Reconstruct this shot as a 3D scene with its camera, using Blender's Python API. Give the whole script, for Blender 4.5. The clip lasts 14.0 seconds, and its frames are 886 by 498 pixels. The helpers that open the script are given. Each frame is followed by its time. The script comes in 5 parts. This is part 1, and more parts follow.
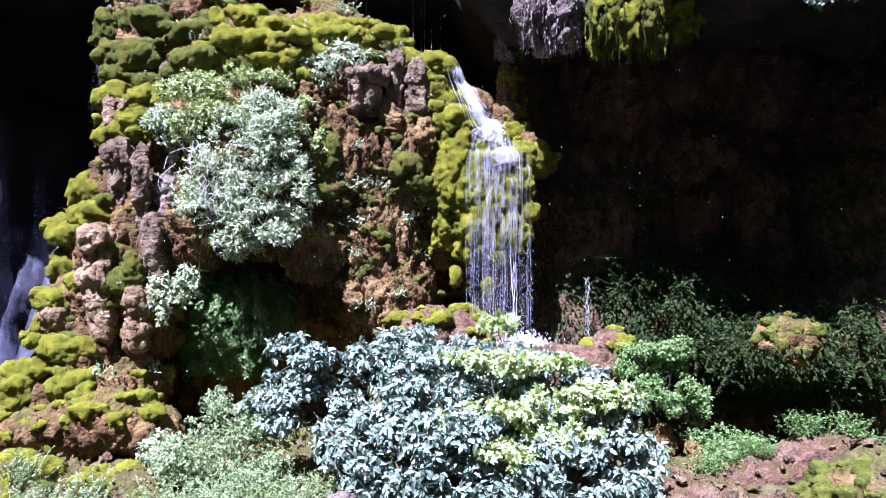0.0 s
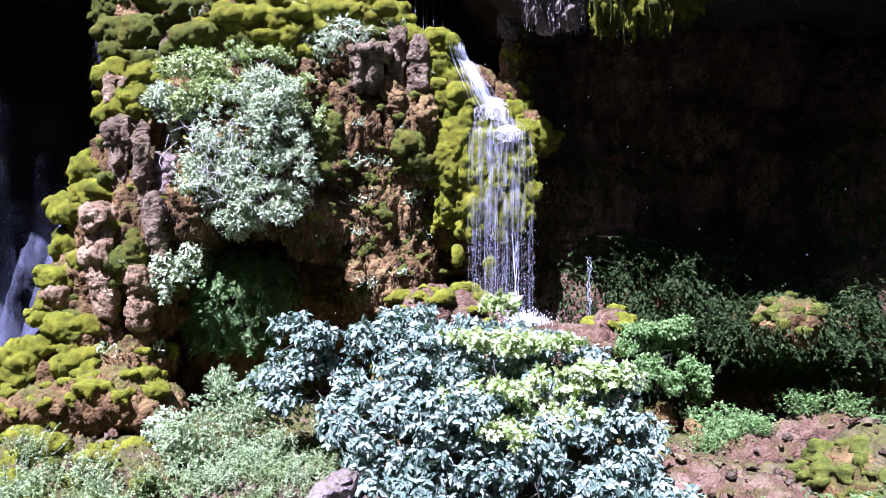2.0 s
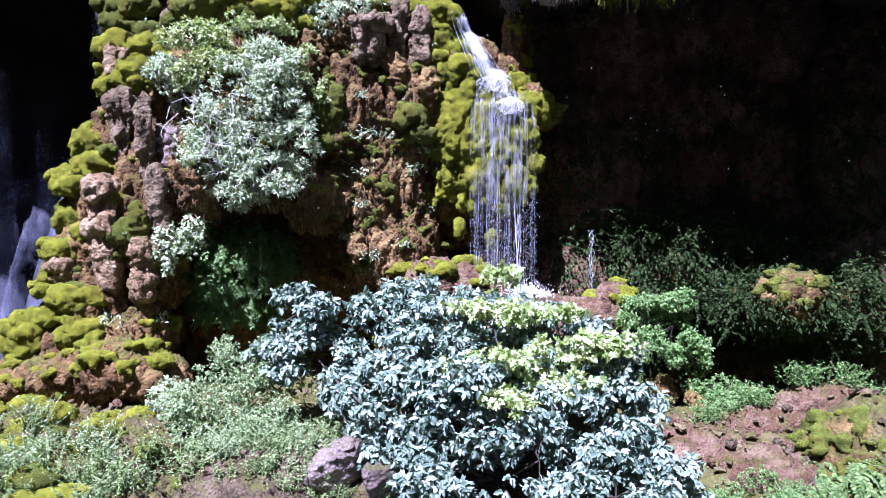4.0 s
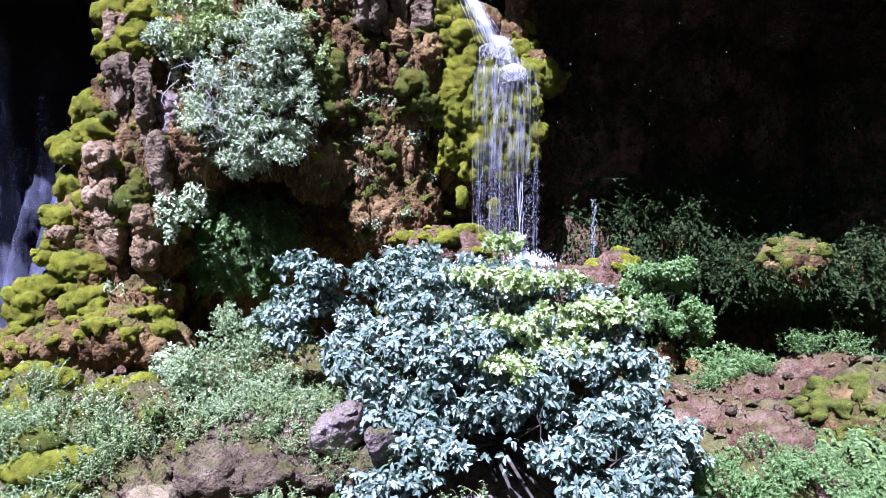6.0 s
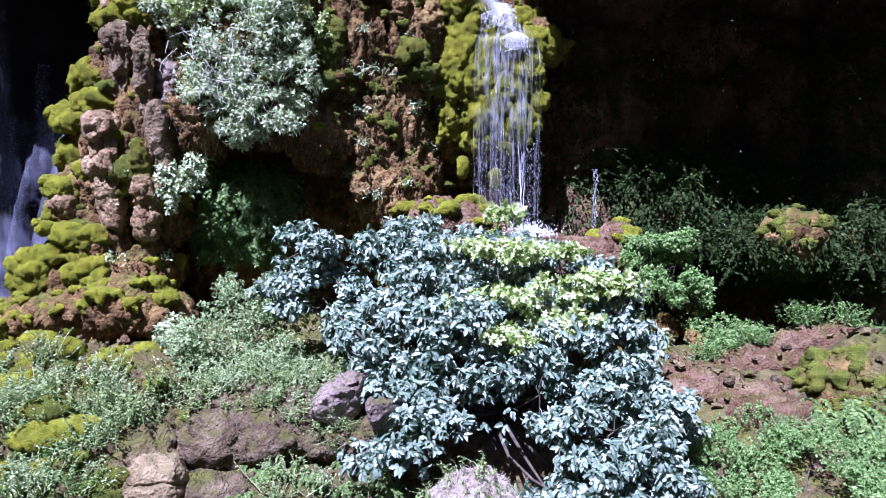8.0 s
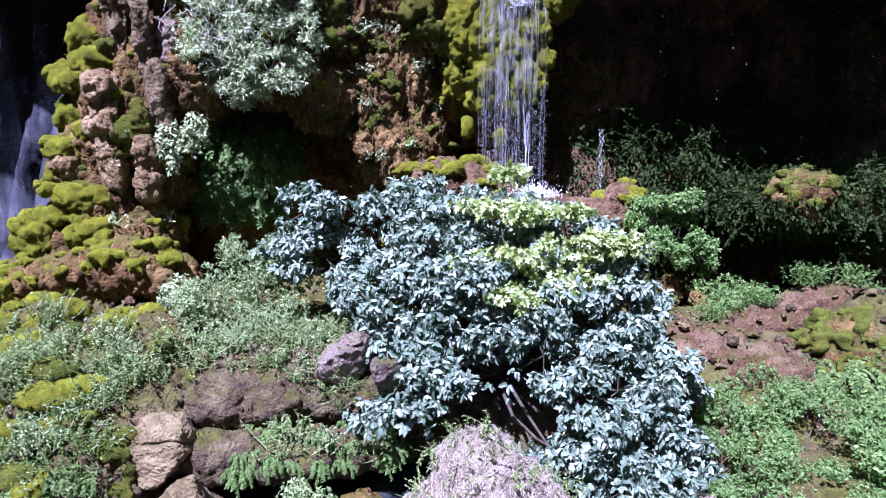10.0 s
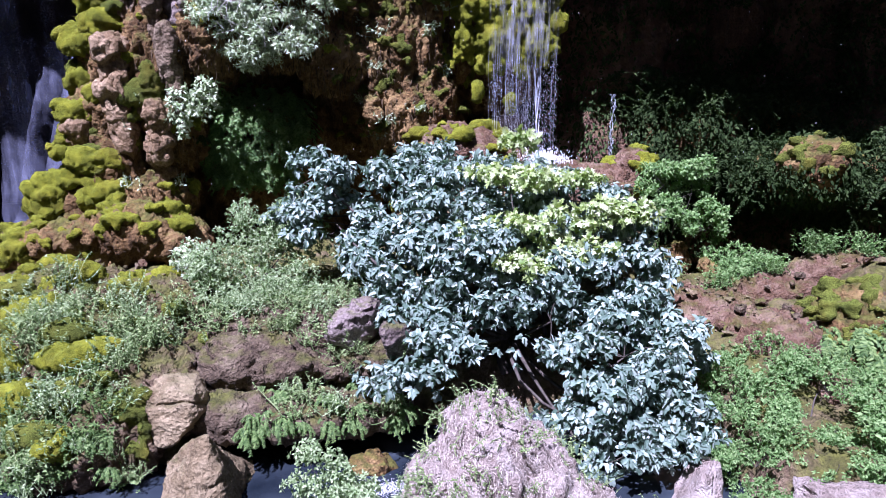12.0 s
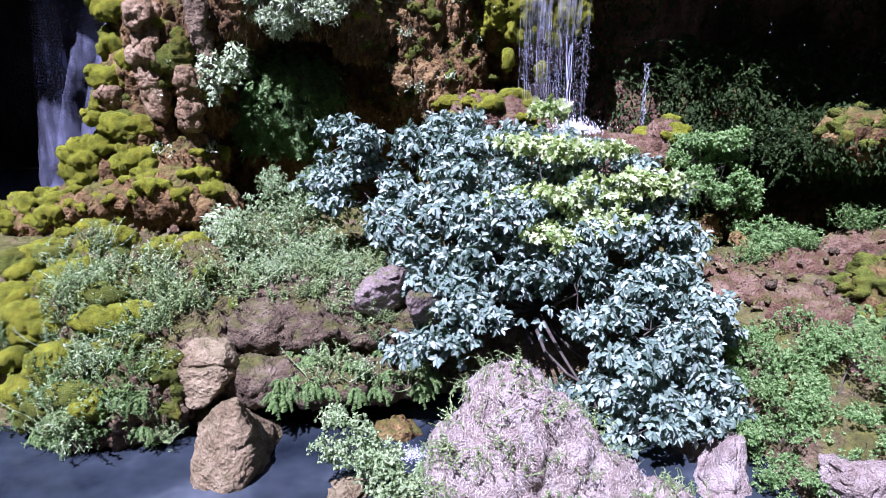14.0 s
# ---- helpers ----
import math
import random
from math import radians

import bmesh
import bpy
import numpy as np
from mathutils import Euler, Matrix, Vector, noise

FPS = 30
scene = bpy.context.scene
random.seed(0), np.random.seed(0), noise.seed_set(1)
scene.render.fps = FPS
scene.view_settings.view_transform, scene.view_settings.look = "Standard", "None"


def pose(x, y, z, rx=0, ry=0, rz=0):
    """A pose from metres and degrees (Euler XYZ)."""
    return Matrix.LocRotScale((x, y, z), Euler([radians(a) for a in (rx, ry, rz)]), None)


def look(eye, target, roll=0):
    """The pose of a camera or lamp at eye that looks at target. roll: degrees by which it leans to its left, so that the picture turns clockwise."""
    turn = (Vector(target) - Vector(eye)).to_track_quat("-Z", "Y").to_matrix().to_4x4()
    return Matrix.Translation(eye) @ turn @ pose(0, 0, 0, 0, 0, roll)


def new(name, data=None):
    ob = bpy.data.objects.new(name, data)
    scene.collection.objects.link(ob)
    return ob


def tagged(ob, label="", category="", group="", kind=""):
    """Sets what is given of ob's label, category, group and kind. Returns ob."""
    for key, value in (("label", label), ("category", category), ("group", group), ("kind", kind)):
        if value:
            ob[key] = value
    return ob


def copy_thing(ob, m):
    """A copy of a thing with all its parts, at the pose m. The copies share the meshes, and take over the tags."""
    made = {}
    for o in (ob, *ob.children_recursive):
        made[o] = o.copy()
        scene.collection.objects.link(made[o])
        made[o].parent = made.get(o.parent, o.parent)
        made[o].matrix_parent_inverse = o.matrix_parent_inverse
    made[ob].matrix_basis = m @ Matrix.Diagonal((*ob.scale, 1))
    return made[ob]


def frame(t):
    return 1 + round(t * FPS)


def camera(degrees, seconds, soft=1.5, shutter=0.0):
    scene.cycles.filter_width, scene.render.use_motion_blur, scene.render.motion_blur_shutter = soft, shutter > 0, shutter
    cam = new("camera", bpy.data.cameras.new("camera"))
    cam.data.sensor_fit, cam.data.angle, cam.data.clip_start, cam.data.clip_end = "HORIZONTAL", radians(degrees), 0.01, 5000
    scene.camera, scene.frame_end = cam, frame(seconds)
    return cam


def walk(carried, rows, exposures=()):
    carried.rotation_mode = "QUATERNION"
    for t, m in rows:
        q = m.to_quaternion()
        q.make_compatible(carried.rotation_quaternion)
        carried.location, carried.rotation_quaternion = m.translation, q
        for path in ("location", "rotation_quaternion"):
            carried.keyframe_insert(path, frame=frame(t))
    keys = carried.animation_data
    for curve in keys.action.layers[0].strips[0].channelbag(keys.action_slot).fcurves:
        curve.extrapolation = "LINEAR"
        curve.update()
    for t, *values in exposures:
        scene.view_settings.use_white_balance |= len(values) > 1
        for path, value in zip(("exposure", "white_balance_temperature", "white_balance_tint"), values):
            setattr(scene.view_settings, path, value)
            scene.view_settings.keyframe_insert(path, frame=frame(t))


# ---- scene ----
cam = camera(64.4, 14.0, soft=0.7)
PATH = [
    (0, (0.058, -0.191, 5.74), (0.136, 1.807, 5.723), -0.4),
    (0.5, (0.049, -0.185, 5.786), (0.126, 1.813, 5.75), -0.4),
    (1, (0.045, -0.178, 5.825), (0.121, 1.82, 5.77), -0.3),
    (1.5, (0.049, -0.18, 5.839), (0.123, 1.817, 5.764), -0.3),
    (2, (0.049, -0.187, 5.811), (0.122, 1.81, 5.724), -0.3),
    (2.5, (0.056, -0.197, 5.78), (0.127, 1.799, 5.681), -0.2),
    (3, (0.053, -0.205, 5.746), (0.124, 1.791, 5.634), -0.2),
    (3.2, (0.053, -0.201, 5.734), (0.123, 1.794, 5.617), -0.2),
    (5.5, (0.055, -0.232, 5.47), (0.117, 1.758, 5.282), -0.3),
    (6, (0.057, -0.207, 5.482), (0.116, 1.782, 5.276), -0.2),
    (6.5, (0.042, -0.201, 5.499), (0.102, 1.786, 5.275), -0.3),
    (7, (0.059, -0.205, 5.523), (0.116, 1.779, 5.277), -0.2),
    (9.5, (0.088, -0.164, 5.568), (0.134, 1.799, 5.188), -0.2),
    (10, (0.07, -0.144, 5.52), (0.112, 1.814, 5.116), -0.2),
    (10.5, (0.061, -0.149, 5.512), (0.096, 1.803, 5.078), -0.1),
    (11, (0.063, -0.164, 5.517), (0.095, 1.782, 5.058), -0.2),
    (11.5, (0.066, -0.171, 5.531), (0.091, 1.77, 5.05), -0.1),
    (12, (0.077, -0.182, 5.577), (0.091, 1.753, 5.07), -0.0),
    (12.5, (0.091, -0.198, 5.593), (0.088, 1.731, 5.066), 0.0),
    (13, (0.089, -0.202, 5.615), (0.06, 1.72, 5.062), 0.1),
    (13.5, (0.089, -0.19, 5.601), (0.041, 1.725, 5.029), 0.1),
    (14, (0.092, -0.182, 5.599), (0.027, 1.727, 5.006), 0.2),
]
walk(cam, [(t, look(eye, target, roll)) for t, eye, target, roll in PATH],
     exposures=[(0.0, 2.05, 5160, 43), (6.0, 1.73, 5020, 41), (14.0, 1.45, 5150, 43)])

# ---- daylight: a high sun from the front left, a small clear sky cut down by added slopes ----
SUN_EL, SUN_AZ = 60.0, 30.0
TO_SUN = Vector((-math.sin(radians(SUN_AZ)) * math.cos(radians(SUN_EL)),
                 -math.cos(radians(SUN_AZ)) * math.cos(radians(SUN_EL)), math.sin(radians(SUN_EL))))
world = bpy.data.worlds.new("sky")
scene.world = world
world.use_nodes = True
wn = world.node_tree.nodes
sky = wn.new("ShaderNodeTexSky")
sky.sky_type, sky.sun_disc = "NISHITA", False
sky.sun_elevation = radians(SUN_EL)
sky.sun_rotation = radians(180 + SUN_AZ)
wn["Background"].inputs["Strength"].default_value = 0.05
world.node_tree.links.new(sky.outputs[0], wn["Background"].inputs["Color"])
sun = new("sun", bpy.data.lights.new("sun", "SUN"))
sun.data.energy, sun.data.angle, sun.data.color = 5.0, radians(0.5), (1.0, 0.97, 0.92)
sun.matrix_world = look((0, 0, 30), Vector((0, 0, 30)) - TO_SUN)


# ---- materials ----
class Mat:
    """A node material with short helpers."""

    def __init__(self, name, rough=0.8, spec=0.3):
        self.m = bpy.data.materials.new(name)
        self.m.use_nodes = True
        self.t = self.m.node_tree
        self.b = self.t.nodes["Principled BSDF"]
        self.b.inputs["Roughness"].default_value = rough
        self.b.inputs["Specular IOR Level"].default_value = spec
        self.co = self.node("ShaderNodeTexCoord").outputs["Object"]
        geo = self.node("ShaderNodeNewGeometry")
        self.pos, self.nor, self.isl = geo.outputs["Position"], geo.outputs["Normal"], geo.outputs["Random Per Island"]
        self.rnd = self.node("ShaderNodeObjectInfo").outputs["Random"]

    def node(self, kind):
        return self.t.nodes.new(kind)

    def link(self, a, b):
        self.t.links.new(a, b)

    def put(self, socket, value):
        if isinstance(value, bpy.types.NodeSocket):
            self.link(value, socket)
        else:
            socket.default_value = value

    def noise(self, scale, detail=6, stretch=None, rough=0.6, space=None):
        n = self.node("ShaderNodeTexNoise")
        n.inputs["Scale"].default_value, n.inputs["Detail"].default_value = scale, detail
        n.inputs["Roughness"].default_value = rough
        src = space or self.pos
        if stretch:
            mp = self.node("ShaderNodeMapping")
            mp.inputs["Scale"].default_value = stretch
            self.link(src, mp.inputs["Vector"])
            src = mp.outputs[0]
        self.link(src, n.inputs["Vector"])
        return n.outputs["Fac"]

    def voronoi(self, scale, feature="F1", space=None):
        n = self.node("ShaderNodeTexVoronoi")
        n.feature = feature
        n.inputs["Scale"].default_value = scale
        self.link(space or self.pos, n.inputs["Vector"])
        return n.outputs["Distance"]

    def ramp(self, fac, stops):
        n = self.node("ShaderNodeValToRGB")
        el = n.color_ramp.elements
        while len(el) < len(stops):
            el.new(0.5)
        for e, (p, c) in zip(el, stops):
            e.position = p
            e.color = (*c, 1) if len(c) == 3 else c
        self.link(fac, n.inputs["Fac"])
        return n.outputs["Color"]

    def mix(self, fac, a, b, mode="MIX"):
        n = self.node("ShaderNodeMix")
        n.data_type, n.blend_type = "RGBA", mode
        self.put(n.inputs[0], fac)
        for s, v in ((n.inputs[6], a), (n.inputs[7], b)):
            self.put(s, v if isinstance(v, bpy.types.NodeSocket) else (*v, 1))
        return n.outputs[2]

    def math(self, op, a, b=0.0, clamp=False):
        n = self.node("ShaderNodeMath")
        n.operation, n.use_clamp = op, clamp
        self.put(n.inputs[0], a), self.put(n.inputs[1], b)
        return n.outputs[0]

    def up(self):
        n = self.node("ShaderNodeSeparateXYZ")
        self.link(self.nor, n.inputs[0])
        return n.outputs["Z"]

    def bump(self, height, strength=0.5, dist=0.03):
        n = self.node("ShaderNodeBump")
        n.inputs["Strength"].default_value, n.inputs["Distance"].default_value = strength, dist
        self.link(height, n.inputs["Height"])
        self.link(n.outputs[0], self.b.inputs["Normal"])

    def color(self, c):
        self.put(self.b.inputs["Base Color"], c if isinstance(c, bpy.types.NodeSocket) else (*c, 1))
        return self

    def translucent(self, amount, color):
        tr = self.node("ShaderNodeBsdfTranslucent")
        self.put(tr.inputs["Color"], color)
        mx = self.node("ShaderNodeMixShader")
        mx.inputs[0].default_value = amount
        self.link(self.b.outputs[0], mx.inputs[1])
        self.link(tr.outputs[0], mx.inputs[2])
        self.link(mx.outputs[0], self.t.nodes["Material Output"].inputs["Surface"])


MOSS = [(0.3, (0.06, 0.065, 0.004)), (0.5, (0.21, 0.22, 0.009)), (0.7, (0.42, 0.42, 0.022))]

FILM = [(0.25, (0.035, 0.04, 0.008)), (0.5, (0.09, 0.1, 0.015)), (0.75, (0.18, 0.19, 0.03))]


def rock_mat(name, dark, mid, light, moss=0.5, scale=1.0, streak=True, green=FILM, rough=0.85):
    """Weathered stone with a moss film where the surface faces up; moss: how much."""
    m = Mat(name, rough, 0.25)
    big = m.noise(0.9 * scale, 5)
    mid_n = m.noise(4.0 * scale, 8, (1, 1, 0.35) if streak else None, 0.65)
    fine = m.noise(26 * scale, 6, None, 0.7)
    cell = m.voronoi(16 * scale)
    base = m.ramp(mid_n, [(0.28, dark), (0.5, mid), (0.72, light)])
    base = m.mix(m.math("MULTIPLY", m.math("SUBTRACT", fine, 0.38), 3.2, True), m.mix(0.7, base, dark), base)
    patches = m.math("MULTIPLY", m.math("SUBTRACT", big, 0.52), 6, True)
    base = m.mix(patches, base, m.mix(0.55, base, light))
    if moss > 0:
        a = m.math("ADD", m.math("MULTIPLY", m.up(), 0.5), m.math("MULTIPLY", m.noise(2.3, 7), 1.5))
        fac = m.math("MULTIPLY", m.math("SUBTRACT", a, 1.36 - moss), 2.6, True)
        base = m.mix(m.math("MULTIPLY", fac, 0.8), base, m.ramp(m.noise(7, 6), green))
    m.color(base)
    h = m.math("ADD", m.math("MULTIPLY", mid_n, 1.2), m.math("ADD", m.math("MULTIPLY", fine, 0.6), m.math("MULTIPLY", cell, 0.5)))
    m.bump(h, 1.0, 0.08)
    return m.m


def moss_mat(name, stops, scale=1.0):
    m = Mat(name, 0.9, 0.15)
    f = m.noise(55 * scale, 6, None, 0.8)
    c = m.ramp(m.noise(5, 6), stops)
    c = m.mix(m.math("MULTIPLY", m.math("SUBTRACT", f, 0.35), 3.0, True), m.mix(0.75, c, stops[0][1]), c)
    warm = m.math("MULTIPLY", m.math("SUBTRACT", m.noise(1.7, 4), 0.5), 3.5, True)
    c = m.mix(warm, c, m.mix(0.5, c, (0.2, 0.14, 0.015)))
    m.color(c)
    m.b.inputs["Sheen Weight"].default_value = 0.25
    m.b.inputs["Sheen Tint"].default_value = (0.6, 0.75, 0.1, 1)
    m.bump(m.math("ADD", f, m.math("MULTIPLY", m.voronoi(60), 0.8)), 1.0, 0.04)
    return m.m


def leaf_mat(name, dark, mid, light, gloss=0.45, spec=0.5, trans=0.25, glow=(0.25, 0.4, 0.05), single=False):
    m = Mat(name, gloss, spec)
    c = m.ramp(m.rnd if single else m.isl, [(0.0, dark), (0.5, mid), (1.0, light)])
    c = m.mix(m.math("MULTIPLY", m.noise(30, 3), 0.5), c, m.mix(0.5, dark, c))
    m.color(c)
    m.bump(m.noise(55, 3), 0.25, 0.004)
    m.translucent(trans, (*glow, 1))
    return m.m


def bark_mat(name, dark, light):
    m = Mat(name, 0.85, 0.2)
    n = m.noise(14, 7, (1, 1, 0.2))
    m.color(m.ramp(n, [(0.3, dark), (0.7, light)]))
    m.bump(n, 0.7, 0.02)
    return m.m


M_TUFA = rock_mat("brown_tufa", (0.035, 0.02, 0.009), (0.2, 0.113, 0.036), (0.48, 0.32, 0.13), 0.46)
M_PALE = rock_mat("pale_tufa", (0.1, 0.064, 0.032), (0.3, 0.2, 0.1), (0.55, 0.42, 0.26), 0.3)
M_GREY = rock_mat("grey_tufa", (0.07, 0.053, 0.047), (0.22, 0.17, 0.145), (0.42, 0.35, 0.31), 0.3)
M_DRIP = rock_mat("lime_dripstone", (0.055, 0.038, 0.022), (0.21, 0.152, 0.09), (0.44, 0.35, 0.23), 0.35)
# Near-black base: the shelter's deep shade is put into the rock colour.
M_CAVE_SHADE = rock_mat("wet_shade_toned_rock", (0.012, 0.009, 0.009), (0.03, 0.021, 0.019), (0.065, 0.045, 0.038), 0.2, rough=0.6)
M_BANK = rock_mat("wet_brown_rock", (0.05, 0.03, 0.02), (0.17, 0.096, 0.058), (0.32, 0.2, 0.12), 0.4, rough=0.6)
M_LEDGE = rock_mat("dry_ledge_rock", (0.04, 0.028, 0.017), (0.16, 0.115, 0.07), (0.33, 0.26, 0.17), 0.34, 1.4, False)
M_BOULDER = rock_mat("ochre_boulder", (0.11, 0.08, 0.04), (0.3, 0.23, 0.125), (0.5, 0.41, 0.25), 0.3, 1.2, False,
                     [(0.2, (0.06, 0.06, 0.02)), (0.5, (0.12, 0.115, 0.04)), (0.8, (0.2, 0.19, 0.09))])
M_TRAV = rock_mat("wet_travertine", (0.06, 0.03, 0.016), (0.2, 0.12, 0.07), (0.42, 0.3, 0.21), 0.26, 1.3, False, rough=0.45)
M_GROUND = rock_mat("travertine_ground", (0.06, 0.042, 0.025), (0.19, 0.13, 0.072), (0.4, 0.3, 0.19), 0.5, 1.2, False)
M_STRAW = rock_mat("straw_covered_rock", (0.2, 0.155, 0.12), (0.46, 0.38, 0.32), (0.68, 0.61, 0.55), 0.05, 2.0)
M_MOSS = moss_mat("bright_moss", MOSS)
# Olive moss; also paints partial shade on the high left cushions.
M_MOSS_DARK = moss_mat("olive_moss", [(0.25, (0.03, 0.038, 0.006)), (0.5, (0.08, 0.095, 0.012)), (0.75, (0.16, 0.17, 0.025))])
# The pale bluish leaf tones include painted sky sheen.
M_FIG = leaf_mat("fig_leaf", (0.05, 0.09, 0.062), (0.2, 0.28, 0.22), (0.38, 0.45, 0.395), 0.5, 0.45, 0.15, (0.12, 0.24, 0.05))
M_FIG_LEAF = leaf_mat("single_fig_leaf", (0.05, 0.09, 0.062), (0.2, 0.28, 0.22), (0.38, 0.45, 0.395), 0.5, 0.45, 0.15, (0.12, 0.24, 0.05), True)
M_PLANE = leaf_mat("plane_leaf", (0.13, 0.21, 0.05), (0.42, 0.5, 0.2), (0.72, 0.76, 0.5), 0.45, 0.5, 0.35, (0.35, 0.5, 0.06))
M_SHRUB = leaf_mat("shrub_leaf", (0.07, 0.115, 0.035), (0.215, 0.3, 0.11), (0.4, 0.47, 0.22), 0.6, 0.3, 0.25, (0.2, 0.35, 0.06))
M_SOFT = leaf_mat("pale_shrub_leaf", (0.09, 0.14, 0.05), (0.28, 0.375, 0.175), (0.5, 0.58, 0.33), 0.6, 0.3, 0.25, (0.2, 0.35, 0.06))
M_SILVER = leaf_mat("silvery_leaf", (0.15, 0.22, 0.08), (0.5, 0.59, 0.36), (0.72, 0.78, 0.6), 0.6, 0.25, 0.2, (0.25, 0.35, 0.12))
M_BROW = leaf_mat("yellow_green_leaf", (0.12, 0.17, 0.04), (0.4, 0.48, 0.18), (0.64, 0.7, 0.4), 0.6, 0.25, 0.3, (0.3, 0.42, 0.08))
M_GREEN = leaf_mat("green_leaf", (0.055, 0.115, 0.03), (0.17, 0.28, 0.09), (0.31, 0.42, 0.17), 0.6, 0.3, 0.3, (0.2, 0.42, 0.05))
# Foliage colour darkened to hold the shade of the right wall.
M_FERN_SHADE = leaf_mat("shade_toned_frond", (0.015, 0.03, 0.008), (0.032, 0.056, 0.016), (0.065, 0.095, 0.03), 0.7, 0.1, 0.2, (0.05, 0.1, 0.015))
M_LUSH = leaf_mat("lush_frond", (0.035, 0.075, 0.018), (0.115, 0.19, 0.05), (0.23, 0.32, 0.1), 0.6, 0.3, 0.25, (0.14, 0.3, 0.04))
M_STRAWS = leaf_mat("dry_grass", (0.52, 0.44, 0.36), (0.74, 0.67, 0.58), (0.87, 0.82, 0.75), 0.7, 0.2, 0.2, (0.5, 0.42, 0.25))
M_BARK = bark_mat("grey_bark", (0.03, 0.025, 0.02), (0.1, 0.085, 0.07))
M_TWIG = bark_mat("bleached_twig", (0.25, 0.22, 0.2), (0.6, 0.57, 0.55))


def water_mat():
    m = Mat("milky_pool_water", 0.08, 0.5)
    m.color(m.ramp(m.noise(0.5, 4), [(0.35, (0.006, 0.009, 0.013)), (0.55, (0.026, 0.034, 0.043)), (0.75, (0.085, 0.1, 0.112))]))
    m.b.inputs["IOR"].default_value = 1.33
    m.bump(m.math("ADD", m.noise(3.0, 4), m.math("MULTIPLY", m.noise(14, 3), 0.3)), 0.25, 0.03)
    return m.m


def foam_mat(name, alpha, tint=(0.8, 0.83, 0.9)):
    """Falling water: white aerated strands that let part of the light through."""
    m = Mat(name, 0.25, 0.6)
    m.color(tint)
    m.translucent(0.4, (*tint, 1))
    out = m.t.nodes["Material Output"]
    mixed = out.inputs["Surface"].links[0].from_socket
    clear = m.node("ShaderNodeBsdfTransparent")
    mx = m.node("ShaderNodeMixShader")
    cov = m.math("MULTIPLY", m.math("SUBTRACT", m.noise(9, 4, (1, 1, 0.18)), 0.5 - alpha * 0.4), 3.0, True)
    m.put(mx.inputs[0], m.math("MULTIPLY", cov, min(1.0, alpha + 0.35)))
    m.link(clear.outputs[0], mx.inputs[1])
    m.link(mixed, mx.inputs[2])
    m.link(mx.outputs[0], out.inputs["Surface"])
    return m.m


def mist_mat():
    """A soft sheet of falling water seen in the shade: streaked, mostly clear."""
    m = Mat("soft_water_sheet", 0.4, 0.4)
    # Blue skylight of the shade is painted in as a tint.
    m.color((0.68, 0.72, 0.98))
    m.translucent(0.5, (0.68, 0.72, 0.98, 1))
    out = m.t.nodes["Material Output"]
    mixed = out.inputs["Surface"].links[0].from_socket
    clear = m.node("ShaderNodeBsdfTransparent")
    mx = m.node("ShaderNodeMixShader")
    a = m.math("MULTIPLY", m.math("SUBTRACT", m.noise(5, 5, (1, 1, 0.08)), 0.38), 2.2, True)
    b = m.math("MULTIPLY", m.math("SUBTRACT", m.noise(0.9, 3), 0.3), 2.0, True)
    m.put(mx.inputs[0], m.math("MULTIPLY", m.math("ADD", m.math("MULTIPLY", a, b), m.math("MULTIPLY", b, 0.35)), 0.48, True))
    m.link(clear.outputs[0], mx.inputs[1])
    m.link(mixed, mx.inputs[2])
    m.link(mx.outputs[0], out.inputs["Surface"])
    return m.m


M_WATER = water_mat()
M_MIST = mist_mat()
M_ROOT = bark_mat("dripping_rootlet", (0.04, 0.028, 0.016), (0.16, 0.11, 0.06))
M_ROOT_PALE = bark_mat("pale_lime_fringe", (0.12, 0.1, 0.09), (0.4, 0.35, 0.34))
M_FOAM = foam_mat("white_falling_water", 0.75)
M_VEIL = foam_mat("thin_water_veil", 0.15)
M_DROP = Mat("water_drop", 0.15, 0.7).color((0.85, 0.87, 0.92)).m

# ---- geometry tools ----

def lattice(i, j, k, seed):
    h = (i * 374761393 + j * 668265263 + k * 2147483647 + seed * 974634777) & 0xFFFFFFFF
    h = ((h ^ (h >> 13)) * 1274126177) & 0xFFFFFFFF
    h = h ^ (h >> 16)
    return (h & 0xFFFF) / 32767.5 - 1.0


def vnoise(p, seed=0):
    """Smooth value noise in -1..1 at the points p (n x 3)."""
    f = np.floor(p)
    d = p - f
    d = d * d * (3 - 2 * d)
    i, j, k = (f[:, a].astype(np.int64) for a in range(3))
    out = np.zeros(len(p))
    for a in (0, 1):
        for b in (0, 1):
            for c in (0, 1):
                w = (d[:, 0] if a else 1 - d[:, 0]) * (d[:, 1] if b else 1 - d[:, 1]) * (d[:, 2] if c else 1 - d[:, 2])
                out += w * lattice(i + a, j + b, k + c, seed)
    return out


def fbm(p, scale, octaves=4, seed=0, gain=0.5):
    out, amp = np.zeros(len(p)), 1.0
    q = np.asarray(p) * np.asarray(scale, float)
    for o in range(octaves):
        out += amp * vnoise(q + 17.3 * o, seed + o)
        amp *= gain
        q = q * 2.03
    return out


